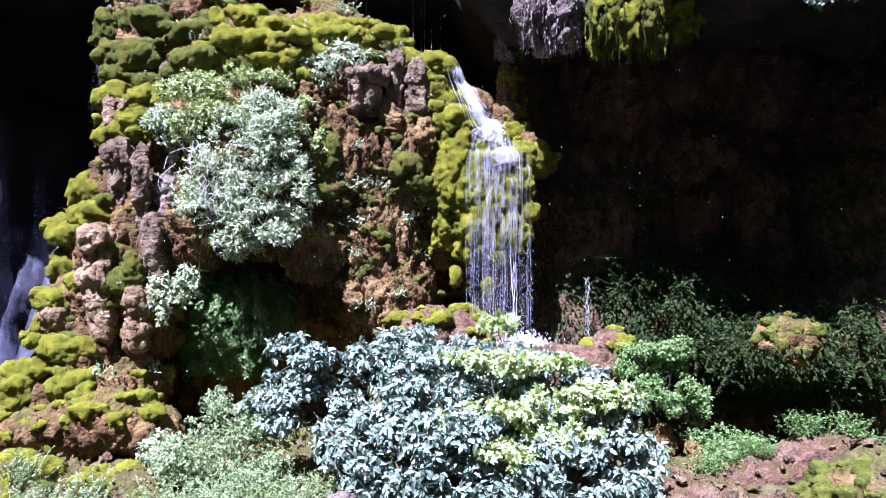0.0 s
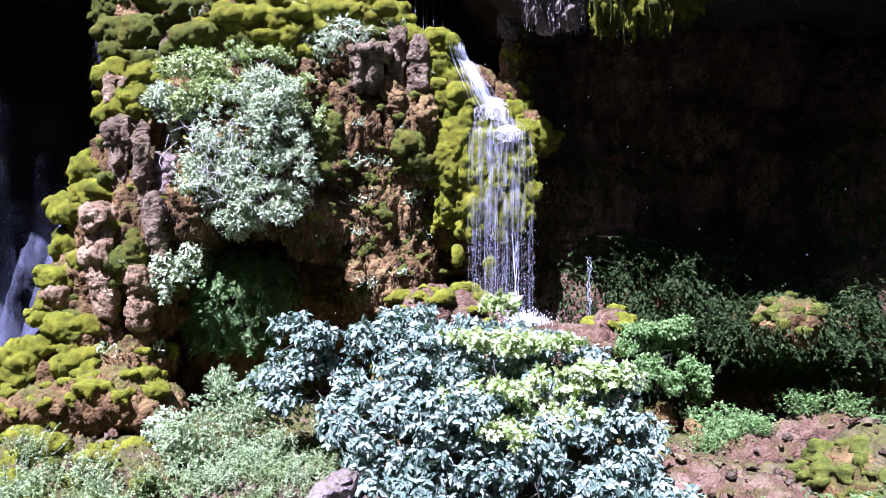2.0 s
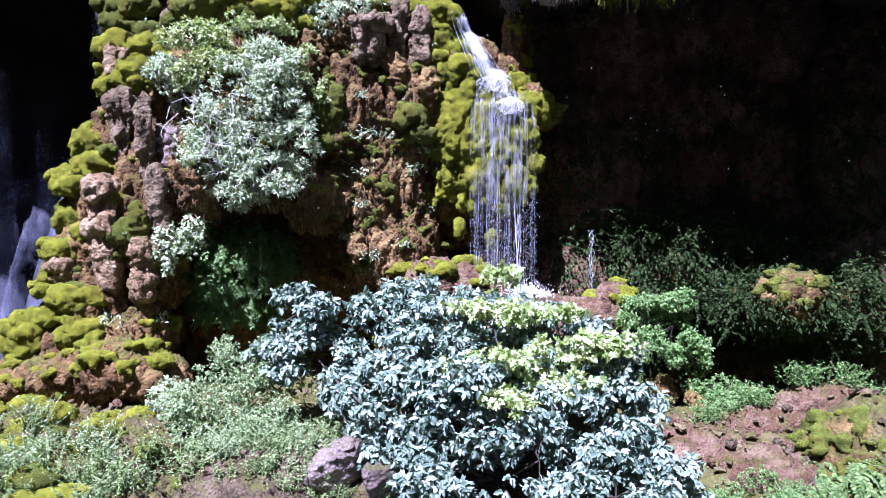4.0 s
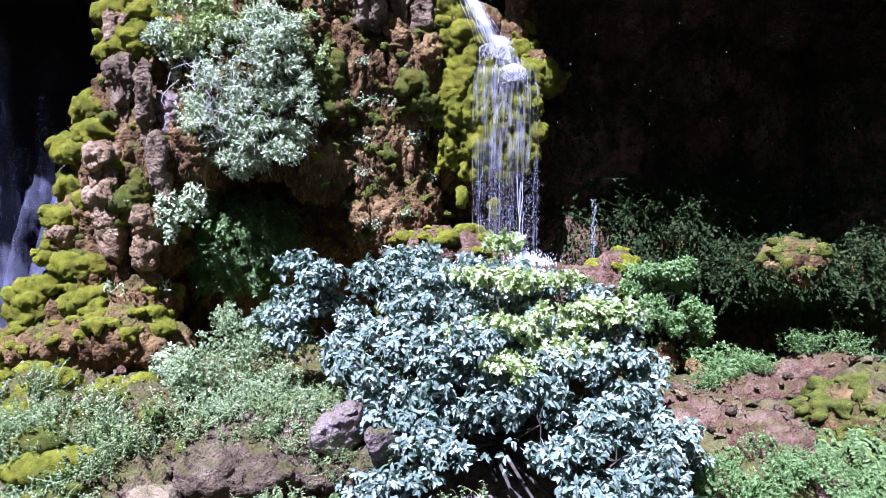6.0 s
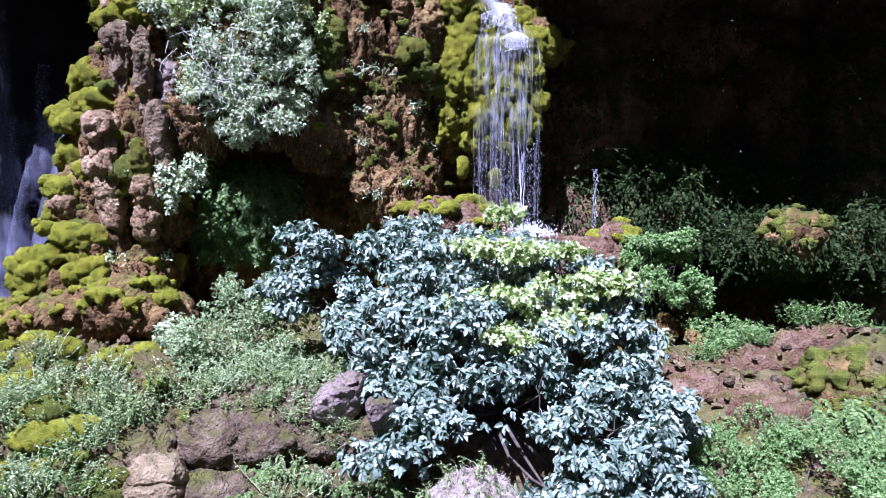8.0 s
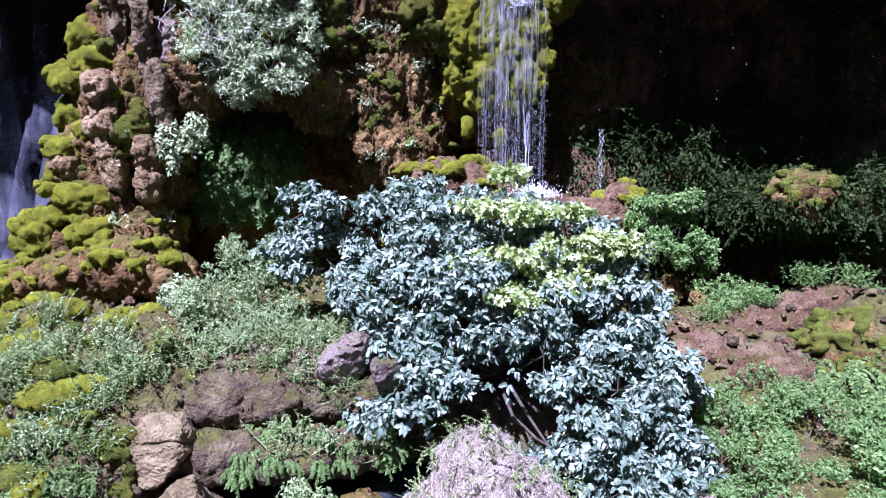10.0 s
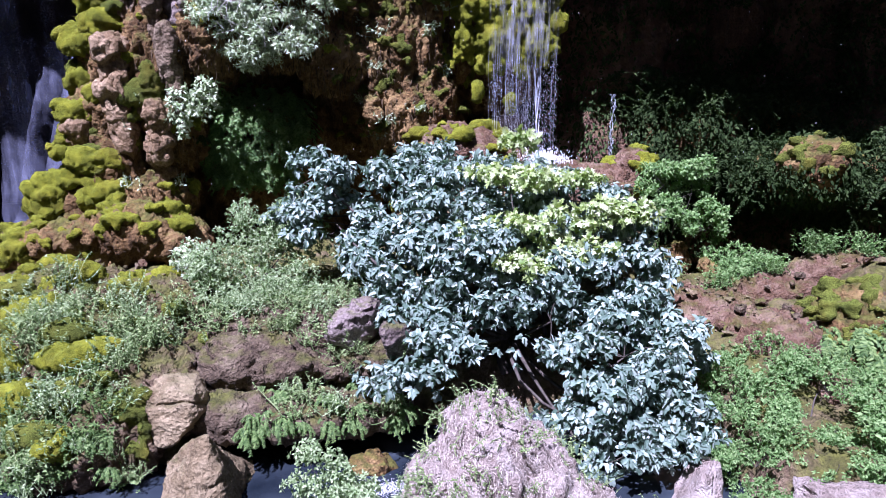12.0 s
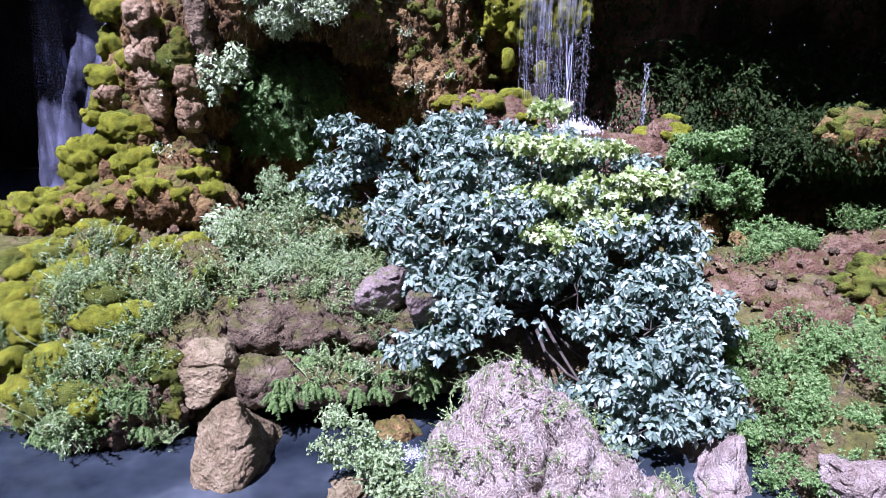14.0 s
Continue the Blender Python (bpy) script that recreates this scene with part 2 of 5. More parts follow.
def lumps(p, scale, seed=0):
    """Rounded bulges: 1 in the middle of each cell, 0 at its edge."""
    q = np.asarray(p) * np.asarray(scale, float)
    f = np.floor(q)
    best = np.full(len(q), 9.0)
    for a in (-1, 0, 1):
        for b in (-1, 0, 1):
            for c in (-1, 0, 1):
                g = f + (a, b, c)
                i, j, k = (g[:, n].astype(np.int64) for n in range(3))
                pt = g + 0.5 + 0.42 * np.stack([lattice(i, j, k, seed + n) for n in (1, 2, 3)], 1)
                best = np.minimum(best, ((q - pt) ** 2).sum(1))
    return np.clip(1 - best, 0, 1)


def mesh_of(name, verts, faces, material, smooth=True):
    """A mesh from arrays of corners and of triangles or quads."""
    me = bpy.data.meshes.new(name)
    verts, faces = np.asarray(verts, np.float32), np.asarray(faces, np.int32)
    n, s = faces.shape
    me.vertices.add(len(verts))
    me.vertices.foreach_set("co", verts.ravel())
    me.loops.add(n * s)
    me.loops.foreach_set("vertex_index", faces.ravel())
    me.polygons.add(n)
    me.polygons.foreach_set("loop_start", np.arange(0, n * s, s, dtype=np.int32))
    me.polygons.foreach_set("use_smooth", np.full(n, smooth))
    me.update(calc_edges=True)
    me.materials.append(material)
    return me


def part(name, me, parent=None, label="", kind=""):
    ob = new(name, me)
    ob.parent = parent
    return tagged(ob, label, kind=kind)


def thing(name, label, category, group="", kind="", at=(0, 0, 0)):
    ob = new(name)
    ob.location = at
    ob.empty_display_size = 0.2
    return tagged(ob, label, category, group, kind)


def icosphere(level):
    bm = bmesh.new()
    bmesh.ops.create_icosphere(bm, subdivisions=level, radius=1)
    v = np.array([x.co for x in bm.verts])
    f = np.array([[x.index for x in fc.verts] for fc in bm.faces])
    bm.free()
    return v, f


ICO1, ICO3 = icosphere(1), icosphere(3)


def coords(me):
    v = np.empty(len(me.vertices) * 3, np.float32)
    me.vertices.foreach_get("co", v)
    n = np.empty(len(me.vertices) * 3, np.float32)
    me.vertices.foreach_get("normal", n)
    return v.reshape(-1, 3).astype(float), n.reshape(-1, 3).astype(float)


def blob_mesh(name, blobs, voxel, material, relief):
    """One closed skin round many ellipsoids (x, y, z, rx, ry, rz), carved by relief(points, normals)."""
    vs, fs, n = [], [], 0
    for x, y, z, rx, ry, rz in blobs:
        vs.append(ICO3[0] * (rx, ry, rz) + (x, y, z))
        fs.append(ICO3[1] + n)
        n += len(ICO3[0])
    tmp = new("tmp", mesh_of("tmp", np.concatenate(vs), np.concatenate(fs), material))
    mod = tmp.modifiers.new("skin", "REMESH")
    mod.mode, mod.voxel_size, mod.use_smooth_shade = "VOXEL", voxel, True
    sm = tmp.modifiers.new("soft", "SMOOTH")
    sm.factor, sm.iterations = 0.5, 6
    deps = bpy.context.evaluated_depsgraph_get()
    me = bpy.data.meshes.new_from_object(tmp.evaluated_get(deps))
    old = tmp.data
    bpy.data.objects.remove(tmp)
    bpy.data.meshes.remove(old)
    me.name = name
    v, nr = coords(me)
    v = v + nr * relief(v, nr)[:, None]
    me.vertices.foreach_set("co", v.astype(np.float32).ravel())
    me.materials.clear()
    me.materials.append(material)
    me.polygons.foreach_set("use_smooth", np.ones(len(me.polygons), bool))
    me.update()
    return me


def ridges(p, scale, seed):
    """Sharp crests: 1 on the crest, falling to 0."""
    return 1 - np.abs(fbm(p, scale, 2, seed))


def islands(me, least=40):
    """The separate pieces of a mesh, each a mesh of its own."""
    v, _ = coords(me)
    e = np.empty(len(me.edges) * 2, np.int32)
    me.edges.foreach_get("vertices", e)
    e = e.reshape(-1, 2)
    lab = np.arange(len(v))
    while True:
        m = np.minimum(lab[e[:, 0]], lab[e[:, 1]])
        nxt = lab.copy()
        np.minimum.at(nxt, e[:, 0], m)
        np.minimum.at(nxt, e[:, 1], m)
        nxt = nxt[nxt]
        if (nxt == lab).all():
            break
        lab = nxt
    f = np.empty(len(me.loops), np.int32)
    me.loops.foreach_get("vertex_index", f)
    f = f.reshape(-1, 4)
    out = []
    for k in np.unique(lab):
        mine = np.nonzero(lab == k)[0]
        if len(mine) < least:
            continue
        ren = np.full(len(v), -1)
        ren[mine] = np.arange(len(mine))
        out.append(mesh_of(me.name, v[mine], ren[f[lab[f[:, 0]] == k]], me.materials[0]))
    bpy.data.meshes.remove(me)
    return out


def tufa_relief(flow=0.09, lump=0.13, fine=0.05, seed=0):
    """Curtains that run down, bulging lobes, and crumbly grain."""
    def relief(p, n):
        w = p + 0.12 * np.stack([fbm(p, 1.3, 2, seed + 50 + k) for k in range(3)], 1)
        d = 0.5 * lump * (lumps(w, (1.9, 1.9, 1.1), seed) - 0.4) + 0.5 * lump * (lumps(w, (5, 5, 3.2), seed + 5) - 0.4)
        d += flow * (ridges(w, (4.2, 4.2, 0.55), seed + 9) - 0.6) + 0.6 * flow * fbm(w, (9, 9, 1.2), 2, seed + 14)
        d += 1.3 * fine * (lumps(p, (10, 10, 7), seed + 25) - 0.35) + 1.0 * fine * fbm(p, (14, 14, 10), 2, seed + 20, 0.8)
        return d
    return relief


def stone_mesh(name, size, seed, material, points=16, rough=0.05, cut=0.0, taper=0.0):
    """An angular weathered boulder: a hull of scattered corners, refined and worn; its base is at z = 0."""
    rng = np.random.default_rng(seed)
    bm = bmesh.new()
    for p in rng.normal(size=(points, 3)):
        p = p / max(abs(p)) ** 0.6 / np.linalg.norm(p) ** 0.4
        bm.verts.new(p)
    bmesh.ops.convex_hull(bm, input=bm.verts)
    for v in [v for v in bm.verts if not v.link_faces]:
        bm.verts.remove(v)
    bmesh.ops.triangulate(bm, faces=bm.faces)
    for _ in range(5 if max(size) > 0.8 else 4 if max(size) > 0.4 else 3):
        bmesh.ops.subdivide_edges(bm, edges=bm.edges, cuts=1, use_grid_fill=True)
        bmesh.ops.smooth_vert(bm, verts=bm.verts, factor=0.22, use_axis_x=True, use_axis_y=True, use_axis_z=True)
    bmesh.ops.triangulate(bm, faces=bm.faces)
    bm.normal_update()
    v = np.array([x.co for x in bm.verts])
    n = np.array([x.normal for x in bm.verts])
    f = np.array([[x.index for x in fc.verts] for fc in bm.faces])
    bm.free()
    lo, hi = v.min(0), v.max(0)
    v = (v - (lo + hi) / 2) / (hi - lo) * np.array(size)
    v[:, 2] += size[2] / 2
    v[:, :2] *= (1 - taper * v[:, 2:3] / size[2])
    s = max(size)
    cracks = np.clip(0.12 - np.abs(fbm(v + seed, (1.6, 1.6, 2.6), 2, seed + 8)), 0, 1) * 0.9
    pits = lumps(v + seed, 5.5, seed + 2) - 0.4
    v = v + n * (rough * s * (fbm(v + seed * 3.1, 2.6 / s, 3, seed) + 0.3 * fbm(v, 11, 3, seed + 4, 0.65)) - cracks * 0.5 - 0.035 * pits)[:, None]
    v[:, 2] -= cut
    return mesh_of(name, v, f, material)


def grid_mesh(name, xs, ys, height, material):
    """A sheet over the plan xs by ys at height(points)."""
    X, Y = np.meshgrid(xs, ys)
    p = np.stack([X.ravel(), Y.ravel(), np.zeros(X.size)], 1)
    p = height(p)
    w = len(xs)
    i = np.arange(X.size).reshape(X.shape)
    f = np.stack([i[:-1, :-1], i[:-1, 1:], i[1:, 1:], i[1:, :-1]], -1).reshape(-1, 4)
    return mesh_of(name, p, f, material)


def tubes(paths, sides=5):
    """Arrays for round limbs: each path is a list of (point, radius)."""
    V, F, n = [], [], 0
    for path in paths:
        k = len(path)
        for a, (p, r) in enumerate(path):
            p = Vector(p)
            q = Vector(path[min(a + 1, k - 1)][0]) - Vector(path[max(a - 1, 0)][0])
            rot = q.to_track_quat("Z", "X") if q.length > 1e-6 else Vector((0, 0, 1)).to_track_quat("Z", "X")
            for s in range(sides):
                t = 2 * math.pi * s / sides
                V.append(p + rot @ Vector((r * math.cos(t), r * math.sin(t), 0)))
        for a in range(k - 1):
            for s in range(sides):
                b = (s + 1) % sides
                F.append((n + a * sides + s, n + a * sides + b, n + (a + 1) * sides + b, n + (a + 1) * sides + s))
        n += k * sides
    return V, F


def limb(a, b, r0, r1, sag=0.1, steps=6, seed=0):
    rng = np.random.default_rng(seed)
    a, b = np.array(a, float), np.array(b, float)
    side = rng.normal(size=3) * np.linalg.norm(b - a) * sag
    return [(tuple(a + (b - a) * t + side * math.sin(math.pi * t)), r0 + (r1 - r0) * t) for t in np.linspace(0, 1, steps)]


# ---- leaves ----
def outline_leaf(half, bend=0.12, fold=0.1):
    """A leaf from half its outline (x across, y along), with a midrib fold and a droop."""
    n = len(half)
    v = [(0.0, y, 0.0) for x, y in half] + [(x, y, fold * x) for x, y in half] + [(-x, y, fold * x) for x, y in half]
    v = np.array(v)
    v[:, 2] -= bend * v[:, 1] ** 2
    f = []
    for a in range(n - 1):
        f += [(a, n + a, n + a + 1), (a, n + a + 1, a + 1), (a, 2 * n + a + 1, 2 * n + a), (a, a + 1, 2 * n + a + 1)]
    return v, np.array(f)


LEAF_FIG = outline_leaf([(0.02, 0.0), (0.25, 0.08), (0.31, 0.33), (0.2, 0.42), (0.26, 0.74), (0.0, 1.06)], 0.4, 0.35)
LEAF_PLANE = outline_leaf([(0.03, 0.0), (0.3, 0.08), (0.46, 0.3), (0.16, 0.36), (0.44, 0.72), (0.13, 0.62), (0.14, 0.9), (0.0, 1.05)], 0.25, 0.25)
LEAF_OVAL = outline_leaf([(0.02, 0.0), (0.24, 0.35), (0.17, 0.75), (0.0, 1.0)], 0.3, 0.3)
LEAF_NARROW = outline_leaf([(0.02, 0.0), (0.11, 0.4), (0.0, 1.0)], 0.35, 0.3)
LEAF_LANCE = outline_leaf([(0.02, 0.0), (0.13, 0.4), (0.08, 0.8), (0.0, 1.0)], 0.35, 0.3)
LEAF_BLADE = outline_leaf([(0.03, 0.0), (0.025, 0.5), (0.0, 1.0)], 0.5, 0.2)


def spread(leaf, at, along, face, size):
    """Copies of a leaf: base points, the way each points, the way its face looks, its length."""
    v, f = leaf
    at, along, face = (np.asarray(a, float) for a in (at, along, face))
    y = along / np.linalg.norm(along, axis=1, keepdims=True)
    x = np.cross(y, face)
    x /= np.linalg.norm(x, axis=1, keepdims=True) + 1e-9
    z = np.cross(x, y)
    s = np.asarray(size, float)[:, None, None]
    V = at[:, None, :] + s * (v[None, :, 0:1] * x[:, None] + v[None, :, 1:2] * y[:, None] + v[None, :, 2:3] * z[:, None])
    F = f[None] + (np.arange(len(at)) * len(v))[:, None, None]
    return V.reshape(-1, 3), F.reshape(-1, 3)


def lobe_points(lobes, count, rng, shell=0.45, front=None):
    """Points near the skin of rounded masses (x, y, z, rx, ry, rz), and the ways outward."""
    w = np.array([l[3] * l[4] + l[3] * l[5] + l[4] * l[5] for l in lobes])
    pick = rng.choice(len(lobes), count, p=w / w.sum())
    L = np.array(lobes)[pick]
    d = rng.normal(size=(count, 3))
    d /= np.linalg.norm(d, axis=1, keepdims=True)
    r = 1 - shell * rng.random(count) ** 1.6
    r *= 1 + 0.16 * rng.normal(size=count).clip(-1.5, 1.5)
    p = L[:, :3] + d * L[:, 3:6] * r[:, None]
    return p, d


def rosettes(leaf, tips, out, per, size, rng, light=0.6, droop=0.25):
    """A whorl of leaves round each shoot tip; blades turn up to the light."""
    n = len(tips)
    at = np.repeat(tips, per, 0)
    o = np.repeat(out, per, 0)
    d = rng.normal(size=at.shape) * 0.8
    d += o * 0.7
    d[:, 2] -= droop
    d /= np.linalg.norm(d, axis=1, keepdims=True)
    face = o * 0.9 + np.array(TO_SUN) * light + rng.normal(size=at.shape) * 0.35
    s = size * (0.6 + 0.6 * rng.random(len(at)))
    return spread(leaf, at + d * size * 0.18, d, face, s)


def crown(name, leaf, lobes, tips, per, size, material, seed, shell=0.45, light=0.6, droop=0.25, above=-1e9):
    rng = np.random.default_rng(seed)
    p, o = lobe_points(lobes, tips, rng, shell)
    keep = p[:, 2] > above
    v, f = rosettes(leaf, p[keep], o[keep], per, size, rng, light, droop)
    return mesh_of(name, v, f, material, False)


def sprays(lobes, per, rng, size=0.42, flat=0.6):
    """Each mass broken into leafy sprays: smaller masses set over its upper and outer skin, with gaps between."""
    out = []
    for l in lobes:
        d = rng.normal(size=(per, 3))
        d[:, 2] = np.where(rng.random(per) < 0.75, abs(d[:, 2]), -0.6 * abs(d[:, 2]))
        d /= np.linalg.norm(d, axis=1, keepdims=True)
        for q in d:
            k = size * (0.65 + 0.7 * rng.random())
            c = np.array(l[:3]) + q * np.array(l[3:6]) * (0.75 + 0.4 * rng.random())
            out.append((*c, l[3] * k, l[4] * k, l[5] * k * flat))
    return out


def plant(name, label, category, root, lobes, leaf, tips, per, size, material, bark, seed, group="", stem=0.02, trunks=1, shell=0.5,
          light=0.6, droop=0.25, twigs=True, split=0, spray=0.42, flat=0.6):
    """A shrub or tree: a stem from its root, limbs into each mass of leaves, and the crown."""
    ob = thing(name, label, category, group, at=root)
    rng = np.random.default_rng(seed)
    loc = [(l[0] - root[0], l[1] - root[1], l[2] - root[2], *l[3:]) for l in lobes]
    limbs = []
    leafy = sprays(loc, split, rng, spray, flat) if split else loc
    top = np.mean([l[:3] for l in loc], 0) * 0.35
    for k in range(trunks):
        off = rng.normal(size=3) * 0.12 * (trunks > 1)
        part("trunk" if stem > 0.04 else "stem", mesh_of("stem", *tubes([limb(off * (1, 1, 0) - np.array((0, 0, 0.15)), top + off, stem * 1.3, stem * 0.8, 0.12, 6, seed + k)], 8), bark), ob)
    for k, l in enumerate(loc):
        limbs.append(limb(top, l[:3], stem * 0.6, stem * 0.22, 0.12, 6, seed + 40 + k))
        for j in range(4 if twigs else 1):
            d = rng.normal(size=3)
            d /= np.linalg.norm(d)
            end = leafy[k * split + j][:3] if split else np.array(l[:3]) + d * np.array(l[3:6]) * 0.95
            limbs.append(limb(l[:3], end, stem * 0.2, stem * 0.07, 0.15, 5, seed + 90 + 7 * k + j))
    for k, path in enumerate(limbs):
        if k % 5 == 0:
            part("limb", mesh_of("limb", *tubes([path], 6), bark), ob)
    part("twig", mesh_of("twig", *tubes([q for k, q in enumerate(limbs) if k % 5], 5), bark), ob, kind="stuff")
    part("crown", crown("crown", leaf, leafy, tips, per, size, material, seed + 3, shell, light, droop), ob, kind="stuff")
    return ob

# ---- setting: ground, water, cave walls and roof ----
def smooth(a, b, x):
    t = np.clip((x - a) / (b - a), 0, 1)
    return t * t * (3 - 2 * t)


def ground_height(p):
    x, y = p[:, 0], p[:, 1]
    wob = 0.35 * fbm(np.stack([x, y, 0 * x], 1), (0.9, 0.9, 1), 3, 31)
    left = -0.9 + 1.2 * smooth(8.4, 9.2, y + wob) + 1.4 * smooth(9.2, 11.3, y + wob) + 0.15 * smooth(11.5, 13, y)
    mid = -0.9 + 1.9 * smooth(9.6, 10.7, y + wob) + smooth(10.2, 12.6, y) * (0.8 + 0.6 * smooth(-1.6, 0.2, x)) + 0.9 * smooth(12.4, 13.4, y) * smooth(-1.6, 0.0, x)
    right = -0.9 + 1.6 * smooth(6.4, 8.2, y + wob) + 0.9 * smooth(8.4, 11.2, y) + 0.15 * smooth(11.5, 12.5, y) - 0.85 * smooth(12.7, 13.4, y)
    a, b = smooth(-3.9, -2.9, x), smooth(3.6, 4.8, x)
    z = left * (1 - a) + mid * a * (1 - b) + right * b
    z = z + 0.75 * smooth(6.0, 7.6, x) * smooth(8.5, 10.3, y) * (1 - smooth(11.0, 12.2, y))
    z = np.where(y > 14.6, z + (1.7 - 0.8 * b - z) * smooth(14.6, 16, y), z)
    z = z + 0.12 * (lumps(np.stack([x, y, z], 1), 1.6, 33) - 0.4) + 0.09 * fbm(np.stack([x, y, z], 1), 2.2, 4, 60, 0.6) * (1 + smooth(30, 60, abs(x) + abs(y)) * 20)
    # Steep unseen slopes behind and beside, added to narrow the sky.
    far = -0.9 + np.maximum(np.maximum(38 * smooth(-5, -18, y), 34 * smooth(15, 27, abs(x))), 20 * smooth(30, 80, y))
    z = np.where(y < 6.5, np.minimum(z, z * (1 - smooth(6.5, 5, y)) - 0.9 * smooth(6.5, 5, y)), z)
    z = np.maximum(z, far)
    return np.stack([x, y, z], 1)


def steps(lo, hi, fine_lo, fine_hi, step, far_n):
    a = lo + (fine_lo - lo) * (1 - np.linspace(1, 0, far_n, endpoint=False) ** 2)
    b = hi - (hi - fine_hi) * (1 - np.linspace(0, 1, far_n + 1)[1:] ** 2)[::-1]
    return np.concatenate([a, np.arange(fine_lo, fine_hi, step), np.sort(b)])


ground = new("ground", grid_mesh("ground", steps(-400, 400, -11, 11, 0.07, 40), steps(-400, 400, 5.5, 15.5, 0.07, 40), ground_height, M_GROUND))
tagged(ground, "mossy travertine stream bank stepping down to the pool, unseen slopes added round it", "ground", kind="structure")

water = new("water", grid_mesh("water", np.linspace(-30, 30, 60), np.linspace(-12, 12.0, 40), lambda p: p, M_WATER))
tagged(water, "milky blue-grey pool of slow clear water", "water", kind="structure")
cave_pool = new("water", grid_mesh("cave_pool", np.linspace(-13, -5.5, 20), np.linspace(14.4, 19, 20), lambda p: p + (0, 0, 1.85), M_WATER))
tagged(cave_pool, "dark pool at the foot of the shaded fall", "water", kind="structure")


def wall_relief(p, n):
    return 0.5 * (lumps(p, (0.7, 0.7, 0.5), 3) - 0.4) + 0.2 * fbm(p, (1.4, 1.4, 0.5), 4, 8)


def row(x0, x1, n, y, z, ry, rz, wob, seed):
    rng = np.random.default_rng(seed)
    dx = (x1 - x0) / max(1, n - 1)
    return [(x0 + dx * k, y + wob * rng.normal(), z + wob * rng.normal(), abs(dx) * 0.95, ry, rz) for k in range(n)]


back = []
for k, z in enumerate((0.5, 4, 8, 12)):
    back += row(-16, 16, 9, 21.5, z, 2.0, 3.2, 0.25, 20 + k)
wall_back = new("wall_back", blob_mesh("wall_back", back, 0.2, M_CAVE_SHADE, wall_relief))
tagged(wall_back, "wet back wall of the rock shelter, deep shade put into its near-black colour", "rock wall", kind="structure")

# Unseen left side, extended forward to cut skylight.
side = []
for z in (0, 4, 8, 12):
    for y in (3, 6, 9, 13, 17, 21):
        side.append((-15.5, y, z, 2.2, 3.2, 3.2))
wall_left = new("wall_left", blob_mesh("wall_left", side, 0.25, M_CAVE_SHADE, wall_relief))
tagged(wall_left, "unseen rock side of the shelter, carried forward to block skylight", "rock wall", kind="structure")

rw = row(4.6, 15, 6, 17.3, 9.0, 1.5, 2.6, 0.2, 40) + row(4.3, 15, 6, 17.0, 6.0, 1.6, 2.6, 0.25, 41) + row(4.2, 15, 6, 16.4, 3.0, 1.7, 2.6, 0.2, 42)
rw += row(10.6, 15, 3, 15.2, 6.5, 1.6, 3.4, 0.2, 43) + row(10.4, 15, 3, 14.6, 3.0, 1.7, 2.6, 0.2, 44)
# Added run of wall out of view, there to block sky from the right.
rw += [(14.8, y, z, 2.4, 3, 4) for y in (1, 5, 9, 12) for z in (2, 6, 10, 14)]
rw += [(6.2, 16.0, 7.6, 1.5, 0.7, 0.9), (5.0, 16.0, 6.4, 0.55, 0.6, 1.0), (7.7, 15.9, 6.3, 0.6, 0.7, 1.6)]
wall_right = new("wall_right", blob_mesh("wall_right", rw, 0.1, M_BANK, lambda p, n: 0.4 * wall_relief(p, n) + tufa_relief(0.14, 0.2, 0.07, 5)(p, n)))
tagged(wall_right, "shaded wet rock wall hung with ferns, with an unseen forward run blocking skylight", "rock wall", kind="structure")

roof = []
for y in (17.6, 20.5, 23):
    roof += row(-9, 2, 6, y, 14.2, 2.6, 2.7, 0.15, 50)
# Unseen left lobes, brought forward to keep sun off the side fall.
for y in (13.6, 16, 19, 22):
    roof += row(-16, -10.2, 4, y, 14.4, 2.4, 2.6, 0.15, 51)
for y in (14.2, 16.5, 19, 22):
    roof += row(2.9, 15, 7, y, 12.2, 2.1, 2.4, 0.15, 52)
# Added lobes out of view that shade the fern bank.
roof += row(5.7, 15, 6, 11.9, 12.4, 2.2, 2.4, 0.1, 55)
for z in (17, 20):
    roof += row(-16, 16, 10, 20.0, z, 3.2, 2.6, 0.3, 53 + z)
ceiling = new("ceiling", blob_mesh("ceiling", roof, 0.2, M_CAVE_SHADE, wall_relief))
tagged(ceiling, "overhanging rock roof of the shelter, unseen forward lobes added for shade, and the cliff over it", "rock roof", kind="structure")

# ---- tufa formations ----
TOWER = [(-5.5, 15.0, 11.2, 0.7, 0.9, 0.9), (-5.45, 15.0, 9.7, 0.8, 1.0, 1.5), (-5.4, 14.8, 8.1, 0.85, 1.0, 1.3), (-5.55, 14.7, 6.8, 0.7, 1.0, 1.2), (-6.05, 14.5, 5.6, 0.8, 0.95, 0.9),
         (-6.3, 14.4, 4.6, 0.85, 0.95, 0.9), (-6.4, 14.2, 3.6, 0.85, 1.0, 0.9), (-7.0, 14.0, 2.9, 0.7, 0.8, 0.55), (-5.4, 14.2, 5.6, 0.7, 0.9, 1.5),
         (-5.15, 14.1, 4.4, 0.5, 0.7, 0.9), (-6.2, 14.6, 6.9, 0.28, 0.5, 0.8), (-6.6, 14.4, 5.8, 0.28, 0.5, 0.6), (-5.6, 13.9, 3.0, 0.7, 0.9, 0.5), (-5.0, 16.4, 5.5, 2.0, 1.6, 5.0)]
